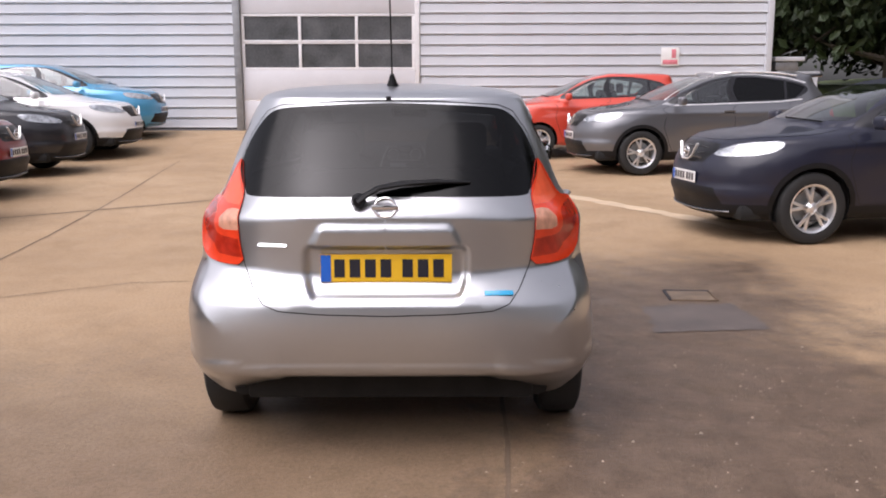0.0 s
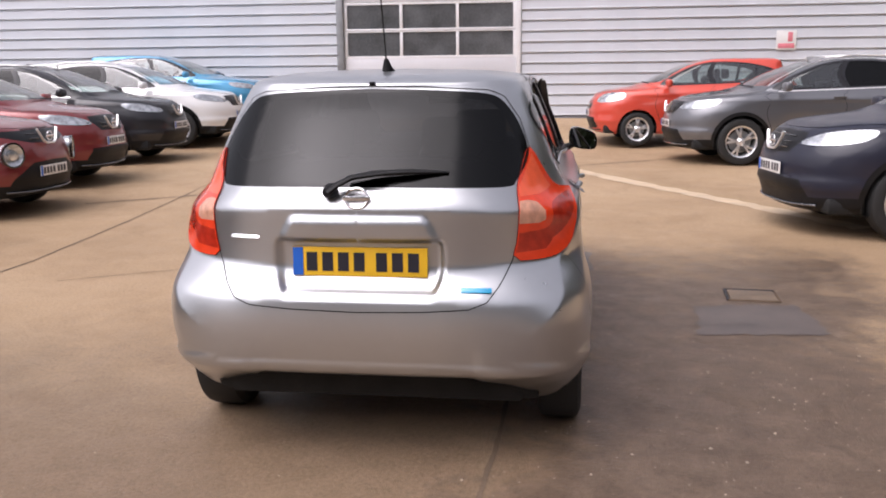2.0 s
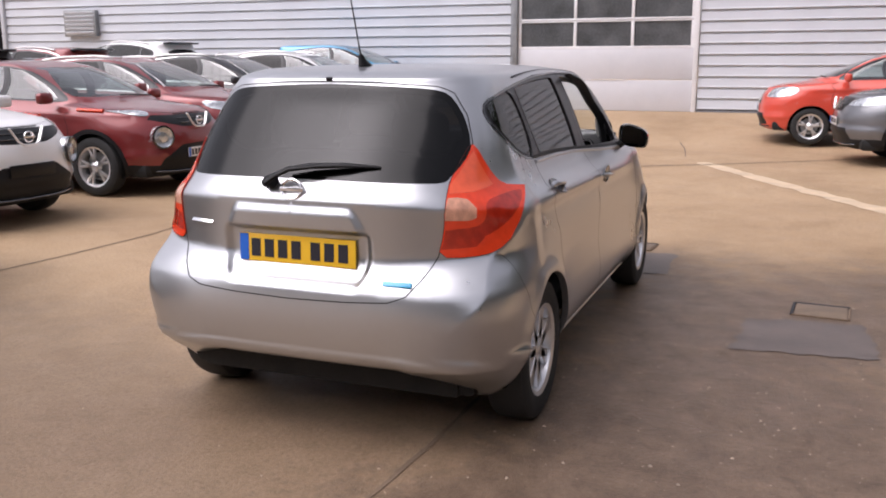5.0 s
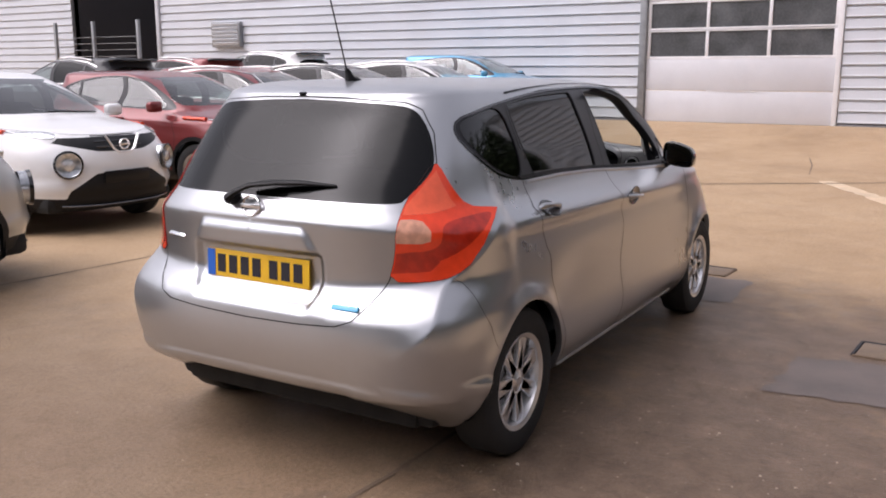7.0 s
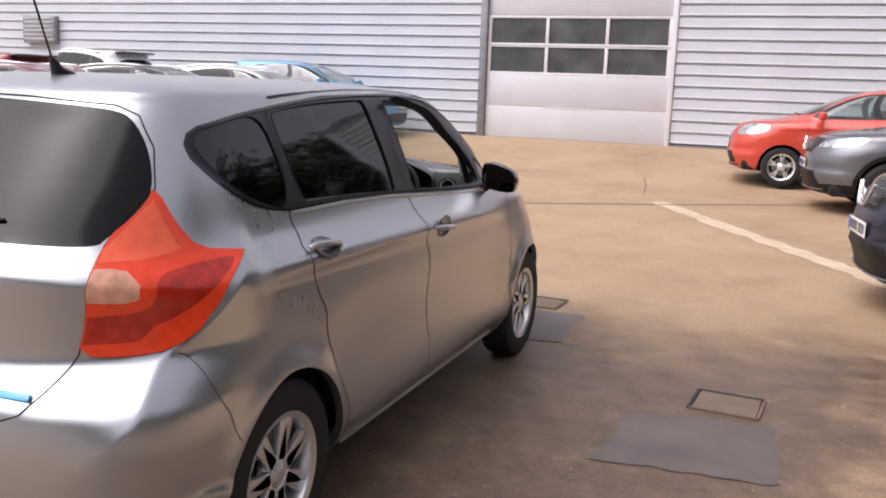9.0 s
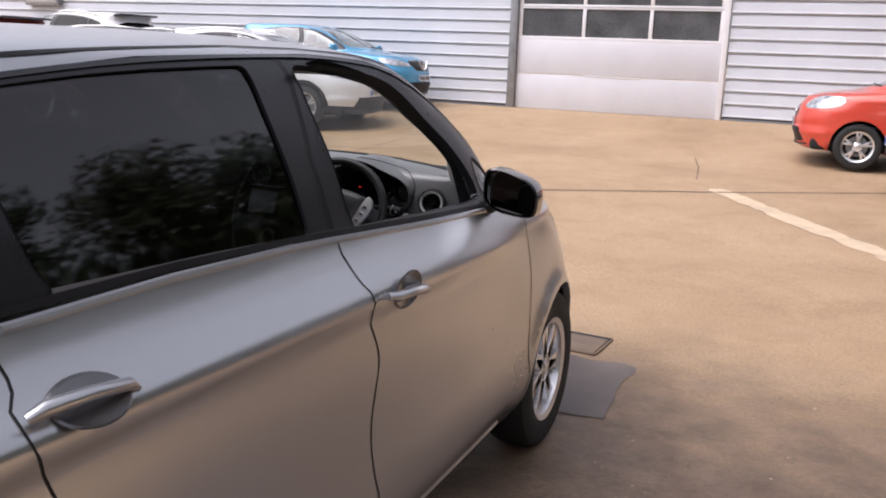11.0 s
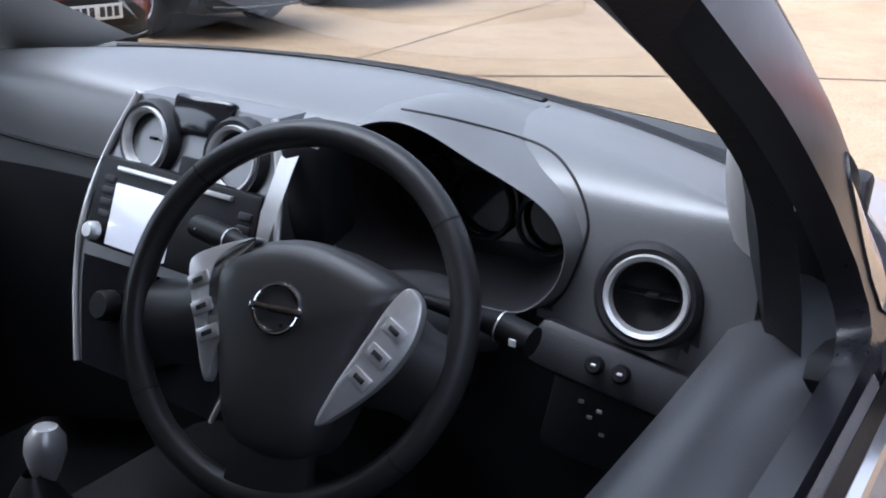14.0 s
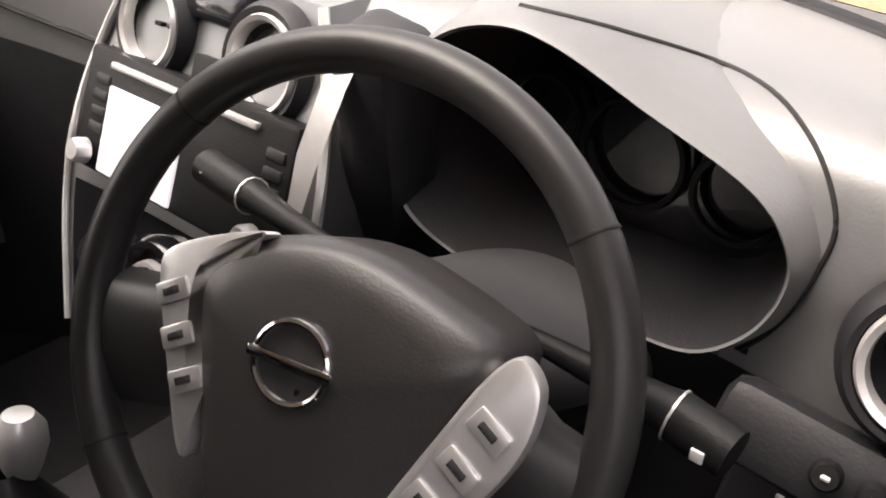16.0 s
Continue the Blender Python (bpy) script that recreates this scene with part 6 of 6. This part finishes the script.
    part("badge_bar", box(0.125, 0.014, 0.020, (0, nose, zg), 0.003), CHROME, badge)
    if plate:
        plate_bars(car, pose(0, 4.385 * fy, (0.50 if kind == "round" else 0.60) * fz, 90, 0, 180), face=PLATE_W, band=True)
    else:
        part("blank_plate", box(0.52, 0.012, 0.115, (0, 4.39 * fy, 0.56 * fz), 0.004), GRILLE, car, "blank black plate holder")
    if kind == "round":
        for s in both:
            top, _ = sh.at(np.array(dense(S((3.25, 1.012), (3.60, 1.000)), 0.05, closed=False)), 0.004)
            part("indicator_lens", tube([(q[0] * s, q[1], q[2]) for q in top], 0.030, 8, flat=0.8), RED_LENS, car, "orange indicator lens")
            lp = part("round_lamp", lathe([(0.128, -0.06), (0.128, 0.02), (0.118, 0.028), (0.106, 0.014), (0.06, 0.006), (0.055, 0.026), (0.0, 0.036)], 36, pose(s * 0.58 * fx, 4.265 * fy, 0.70 * fz, -90, 0, -24 * s)), LAMP_GLASS, car, "round lamp behind clear glass")
            part("lamp_rim", lathe([(0.132, 0.0), (0.136, 0.03), (0.120, 0.034), (0.115, 0.02)], 36, pose(s * 0.58 * fx, 4.265 * fy, 0.70 * fz, -90, 0, -24 * s)), GLOSS_BLACK, lp)
    part("wiper", tube([(-0.5, 3.20 * fy, 1.145 * fz), (0.1, 3.235 * fy, 1.165 * fz)], 0.010, 6), BLACK_PLASTIC, car)
    return car


def stand(front, heading, length):
    """A pose for a car whose nose is at front (x, y) and which looks along heading degrees (0: +y, -90: +x)."""
    a = radians(heading)
    d = (-math.sin(a), math.cos(a))
    x, y = front[0] - d[0] * length, front[1] - d[1] * length
    return pose(x, y, height(front[0], front[1]), 0, 0, heading)


NAVY = car_paint("navy_paint", (0.005, 0.006, 0.020), 0.0, 0.5, 0.5)
GREY = car_paint("grey_paint", (0.16, 0.163, 0.175), 0.6, 0.35, 0.9)
PALEGREY = car_paint("pale_grey_paint", (0.40, 0.405, 0.39), 0.5, 0.33, 0.9)
ORANGE = car_paint("orange_red_paint", (0.62, 0.065, 0.035), 0.1, 0.35, 0.9)
WHITE = car_paint("white_paint", (0.80, 0.80, 0.80), 0.0, 0.35, 0.9)
RED = car_paint("dark_red_paint", (0.20, 0.022, 0.022), 0.3, 0.35, 0.9)
BLACKP = car_paint("black_paint", (0.007, 0.007, 0.011), 0.0, 0.5, 0.6)
SKYBLUE = car_paint("sky_blue_paint", (0.075, 0.33, 0.55), 0.3, 0.35, 0.9)

# facing the hatchback's side on its right
parked_car(stand((2.70, 5.72), 99, 4.33), NAVY, "dark navy crossover with silver spoked wheels, parked nose out", (4.33, 1.78, 1.60), rails=None)
parked_car(stand((2.30, 11.35), 97, 4.38), GREY, "grey metallic crossover with roof rails, parked nose out", rails=SATIN)
parked_car(stand((1.15, 13.9), 94, 3.78), ORANGE, "orange-red small hatchback parked nose out by the workshop", (3.78, 1.66, 1.53), "small", wheel_r=0.30, cladding=False)
# the row on its left
parked_car(stand((-4.42, 1.79), 0, 4.135), PALEGREY, "silver-grey compact crossover with lamps on its wing tops", (4.135, 1.77, 1.57), "round")
parked_car(stand((-4.88, 3.47), -92, 4.135), WHITE, "white compact crossover with round lamps and a blank plate", (4.135, 1.77, 1.57), "round", plate=False)
parked_car(stand((-4.9, 6.1), -90, 4.135), RED, "dark red compact crossover with round lamps", (4.135, 1.77, 1.57), "round")
parked_car(stand((-5.4, 8.5), -88, 4.38), RED, "dark red crossover with bright window line", rails=SATIN)
parked_car(stand((-5.65, 11.2), -88, 4.38), BLACKP, "black crossover with bright window line", rails=SATIN)
parked_car(stand((-5.6, 13.9), -88, 4.38), WHITE, "white crossover with roof rails", rails=SATIN)
parked_car(stand((-5.75, 16.3), -88, 4.38), SKYBLUE, "sky blue hatchback near the workshop wall", (4.3, 1.77, 1.55), cladding=False)

# a second row behind it, tails to the first
parked_car(stand((-16.8, 10.2), 90, 4.6), BLACKP, "black crossover with bright roof rails in the rear row", (4.6, 1.82, 1.76), rails=SATIN)
parked_car(stand((-16.5, 12.6), 90, 4.6), RED, "dark red crossover with black roof spoiler in the rear row", (4.6, 1.82, 1.76), rails=SATIN)
parked_car(stand((-16.1, 15.1), 90, 4.6), WHITE, "white crossover with black roof spoiler in the rear row", (4.6, 1.82, 1.76), rails=SATIN)


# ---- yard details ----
# near-black colour that stands in for shade in recesses
DARKVOID = shader("painted_recess_shade", (0.03, 0.03, 0.035), 0.9, var=0.3, scale=0.6)
strip_on_ground([(-4.9, 6.7), (-3.0, 7.93), (-1.05, 9.45), (0.69, 10.4), (3.2, 12.0)], 0.05, JOINT, "slab_joint", "dark slab joint filled with dirt")
strip_on_ground([(-3.85, 0.4), (-3.65, 2.7), (-3.62, 3.6), (-4.07, 8.5), (-4.6, 13.0)], 0.02, JOINT, "slab_joint", "dark slab joint filled with dirt")
strip_on_ground([(0.53, 1.2), (0.50, 0.2), (0.46, -0.3), (0.50, -1.5), (0.45, -4.0)], 0.02, JOINT, "slab_joint", "dark slab joint filled with dirt")
strip_on_ground([(0.25, 11.2), (0.1, 12.4), (-0.1, 13.4)], 0.018, JOINT, "slab_joint", "dark slab joint filled with dirt")
strip_on_ground([(-3.0, 2.9), (-2.2, 3.4), (-1.2, 3.5)], 0.012, JOINT, "slab_joint", "hairline crack in the concrete")
strip_on_ground([(0.55, 10.6), (1.4, 9.2), (2.84, 7.0), (3.6, 5.7)], 0.24, LINE, "painted_line", "faded pale painted line", lift=0.003, wob=0.02, category="road marking")


def patch(outline, mat, name, label, lift, category):
    pts = [(x + 0.05 * (random.random() - 0.5), y + 0.05 * (random.random() - 0.5)) for x, y in dense(outline, 0.08)]
    bm = bmesh.new()
    f = bm.faces.new([bm.verts.new((x, y, height(x, y) + lift)) for x, y in pts])
    if f.normal.z < 0:
        f.normal_flip()
    bm.normal_update()
    if bm.faces[:][0].normal.z < 0:
        bmesh.ops.reverse_faces(bm, faces=bm.faces[:])
    return tagged(finish(bm, name, mat, smooth=False), label, category, kind="structure")


def manhole(x0, x1, y0, y1, turn=0.0):
    """An iron lid in its frame, sunk a little in the slab."""
    hole = thing("manhole_cover", pose((x0 + x1) / 2, (y0 + y1) / 2, 0.0, 0, 0, turn), "rusty rectangular iron manhole cover in the concrete", "manhole cover", "manhole covers")
    w, d = x1 - x0, y1 - y0
    # far and left bars are near black, painting shade along the sunk edge
    for sx, sy, px, py, mat in ((w, 0.024, 0, d / 2, DARKVOID), (w, 0.012, 0, -d / 2, JOINT), (0.018, d, -w / 2, 0, DARKVOID), (0.012, d, w / 2, 0, JOINT)):
        part("frame_bar", box(sx, sy, 0.012, (px, py, 0.004), 0.002), mat, hole)
    part("lid", box(w - 0.03, d - 0.03, 0.010, (0, 0, 0.003), 0.002), IRON, hole)


manhole(1.86, 2.19, 2.78, 3.08, -4)
manhole(0.42, 0.76, 4.42, 4.72, -4)
patch([(1.56, 1.95), (1.58, 2.62), (2.26, 2.70), (2.30, 2.02)], TARMAC, "tarmac_patch", "dark tarmac repair patch", 0.004, "repair patch")
patch([(0.45, 3.62), (0.50, 4.36), (0.98, 4.34), (0.98, 3.60)], TARMAC, "tarmac_patch", "dark tarmac repair patch", 0.004, "repair patch")


def stones():
    """Grit and small stones strewn over the slab."""
    verts, faces = [], []
    for _ in range(1500):
        near = random.random()
        x = random.uniform(0.4, 3.0) if near < 0.6 else random.uniform(-3.0, 5.0)
        y = random.uniform(-2.5, 3.2) if near < 0.6 else random.uniform(-2.8, 9.0)
        if abs(x) < 0.7 and 0.1 < y < 4.0:
            continue
        r = random.uniform(0.0015, 0.006) * (1.7 if random.random() < 0.06 else 1)
        z = height(x, y)
        i = len(verts)
        a = random.random() * 6.3
        for k in range(5):
            t = a + k * 2 * math.pi / 5
            verts.append((x + r * math.cos(t) * random.uniform(0.7, 1.2), y + r * math.sin(t) * random.uniform(0.7, 1.2), z))
        verts.append((x, y, z + r * 0.8))
        faces += [(i + k, i + (k + 1) % 5, i + 5) for k in range(5)]
    me = bpy.data.meshes.new("loose_grit")
    me.from_pydata(verts, [], faces)
    me.materials.append(shader("pale_grit", (0.34, 0.28, 0.22), 0.8, var=0.4, scale=20))
    return tagged(new("loose_grit", me), "loose grit and small stones on the concrete", "grit", kind="stuff")


stones()

# ---- beside and beyond the workshop ----
GRASS = shader("rough_grass", (0.10, 0.13, 0.035), 0.9, var=0.4, scale=1.5, bump=0.8, bump_scale=40)
SIGN_PINK = shader("faded_red_sign", (0.70, 0.22, 0.26), 0.5, var=0.15)


def annex():
    # same dark backing, its colour standing in for lap shade
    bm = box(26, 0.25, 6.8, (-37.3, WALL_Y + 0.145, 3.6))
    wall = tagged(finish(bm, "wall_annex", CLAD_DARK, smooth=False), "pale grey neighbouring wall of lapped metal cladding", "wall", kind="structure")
    me = cladding_row(-50.3, -24.3)
    for k in range(26):
        ob = new("cladding_plank", me)
        ob.parent = wall
        ob.location = (0, WALL_Y, BASE + 0.06 + 0.235 * k)
    # the gap's depth of shade is painted into these two walls
    tagged(finish(box(5.0, 0.2, 6.5, (-22.2, WALL_Y + 9.0, 3.4)), "wall_recess", DARKVOID, smooth=False), "wall at the back of the gap between the buildings, painted dark as shade", "wall", kind="structure")
    tagged(finish(box(0.2, 9.0, 6.5, (-24.4, WALL_Y + 4.6, 3.4)), "wall_recess", DARKVOID, smooth=False), "side wall of the gap between the buildings, painted dark as shade", "wall", kind="structure")
    # steel mesh fence across the gap
    fence = thing("wire_fence", pose(-22.2, WALL_Y - 0.6, height(0, 17)), "grey steel mesh fence with posts", "fence")
    for x in (-2.2, -0.3, 1.8):
        part("post", box(0.10, 0.10, 2.7, (x, 0, 1.35), 0.01), GREY_STEEL, fence)
    for z in np.arange(0.2, 2.3, 0.2):
        part("wire", tube([(-2.2, 0, z), (1.8, 0, z)], 0.006, 5), GREY_STEEL, fence)
    # louvred box on the wall
    vent = thing("wall_vent", pose(-17.15, WALL_Y - 0.10, 2.64), "grey metal louvred box on the wall", "vent")
    part("frame", box(1.12, 0.16, 0.72, (0, 0, 0), 0.015), GREY_STEEL, vent)
    for k in range(6):
        part("slat", box(1.0, 0.02, 0.10, (0, -0.085, -0.27 + 0.108 * k), 0.004, (35, 0, 0)), CLAD, vent)
    sign = thing("wall_sign", pose(5.45, WALL_Y - 0.05, 2.12), "small faded pink and white sign on the cladding", "sign")
    part("board", box(0.42, 0.012, 0.42, (0, 0, 0), 0.004), PLATE_W, sign)
    part("sign_bar", box(0.34, 0.006, 0.10, (0, -0.009, -0.12), 0.002), SIGN_PINK, sign)
    part("sign_bar", box(0.10, 0.006, 0.20, (0.08, -0.009, 0.07), 0.002), SIGN_PINK, sign)
    # things at the far corner
    bank = bmesh.new()
    rows = [[(x, y, 0.46 + 1.1 * soft(np.array(y), 24, 31) + 0.15 * math.sin(x * 0.7)) for x in np.linspace(8, 60, 40)] for y in (22.0, 24.0, 26.0, 28.0, 31.0, 40.0)]
    bank = loft(rows)
    tagged(finish(bank, "grass_bank", GRASS), "rough grass bank beyond the yard", "grass bank", kind="structure")
    box_ob = thing("utility_box", pose(8.35, 18.3, 0.46), "grey utility cabinet beside the workshop corner", "cabinet")
    part("body", box(0.45, 0.4, 1.35, (0, 0, 0.68), 0.02), GREY_STEEL, box_ob)
    part("lid", box(0.7, 0.5, 0.10, (0.05, 0, 1.62), 0.02), CLAD, box_ob)
    part("panel", box(0.55, 0.4, 0.2, (0.0, 0, 1.45), 0.02), GREY_STEEL, box_ob)
    bin_ob = thing("pale_crate", pose(9.1, 19.0, 0.46), "pale grey box standing behind the yard", "box")
    part("body", box(0.55, 0.5, 1.25, (0, 0, 0.63), 0.03), CLAD, bin_ob)
    part("lid", box(0.60, 0.55, 0.08, (0, 0, 1.30), 0.02), CLAD, bin_ob)


annex()

# ---- trees ----
BARK = shader("tree_bark", (0.07, 0.055, 0.04), 0.9, var=0.4, scale=6, bump=0.8, bump_scale=30)
LEAF = shader("dark_leaves", (0.035, 0.055, 0.020), 0.6, var=0.5, scale=0.8)
LEAF2 = shader("olive_leaves", (0.048, 0.060, 0.022), 0.6, var=0.5, scale=0.8)


def tree(seed, tall, wide, leaf):
    rnd = random.Random(seed)
    t = thing("tree", pose(0, 0, 0), "large leafy tree with a dark dense crown", "tree", "trees round the yard")
    bm = tube([(0, 0, -0.3), (0.05, 0, tall * 0.25), (0.1, 0.1, tall * 0.55), (0.0, 0.1, tall * 0.85)], [tall * 0.032, tall * 0.025, tall * 0.016, tall * 0.004], 10)
    tips = []
    for k in range(11):
        a, h = k * 2.4 + rnd.random(), tall * rnd.uniform(0.16, 0.7)
        r = wide * rnd.uniform(0.5, 0.95) * (1.15 - 0.6 * h / tall)
        end = (r * math.cos(a), r * math.sin(a), h + tall * rnd.uniform(0.08, 0.22))
        tube([(0.05, 0.05, h), (end[0] * 0.5, end[1] * 0.5, h + 0.35 * (end[2] - h)), end], [tall * 0.012, tall * 0.008, tall * 0.002], 6, bm)
        tips.append(end)
    part("trunk", bm, BARK, t)
    tips += [(rnd.gauss(0, wide * 0.35), rnd.gauss(0, wide * 0.35), tall * rnd.uniform(0.3, 1.0)) for _ in range(24)]
    verts, faces = [], []
    for c in tips:
        cr = wide * rnd.uniform(0.28, 0.45)
        for _ in range(170):
            d = Vector((rnd.gauss(0, 1), rnd.gauss(0, 1), rnd.gauss(0, 0.8)))
            d.normalize()
            p = Vector(c) + d * cr * rnd.uniform(0.55, 1.0)
            s = rnd.uniform(0.13, 0.27)
            n = (d + 0.6 * Vector((rnd.gauss(0, 1), rnd.gauss(0, 1), rnd.gauss(0, 1)))).normalized()
            u = n.orthogonal().normalized()
            w = n.cross(u)
            i = len(verts)
            verts += [tuple(p + u * s), tuple(p + w * s * 0.5 + n * s * 0.15), tuple(p - u * s), tuple(p - w * s * 0.5 + n * s * 0.15)]
            faces.append((i, i + 1, i + 2, i + 3))
    me = bpy.data.meshes.new("crown")
    me.from_pydata(verts, [], faces)
    me.materials.append(leaf)
    cr = new("crown", me)
    cr.parent = t
    return t


TREES = [tree(1, 9.0, 3.6, LEAF), tree(2, 11.0, 4.2, LEAF2), tree(3, 8.0, 3.4, LEAF)]
spots = [(15.0, 26.5), (20.0, 25.5), (26.0, 28.0), (12.0, 30.0), (33.0, 26.0), (17.0, 30.0), (23.0, 31.0), (10.5, 34.0), (14.0, 35.0), (20.0, 36.0)]
spots += [(20.0 + (k % 2) * 2.5, -16.0 + 4.0 * k) for k in range(9)]
# unseen second row, added to darken what the car's side reflects
spots += [(25.0, -14.0 + 4.5 * k) for k in range(8)]
# unseen row behind the viewpoint, added to darken reflections and screen the horizon
spots += [(-22.0 + 5.0 * k, -31.0 - (k % 2) * 2.0) for k in range(10)]
rnd = random.Random(5)
for k, (x, y) in enumerate(spots):
    # the added rear row is scaled up to screen more low sky
    tall = 1.45 if y < -28 else 1.0
    src = TREES[k % 3]
    m = pose(x, y, height(x, y), 0, 0, rnd.uniform(0, 360)) @ Matrix.Scale(rnd.uniform(0.85, 1.2) * tall, 4)
    if k < 3:
        src.matrix_world = m
    else:
        ob = copy_thing(src, m)
        ob.scale = (1, 1, 1)
        ob.matrix_world = m
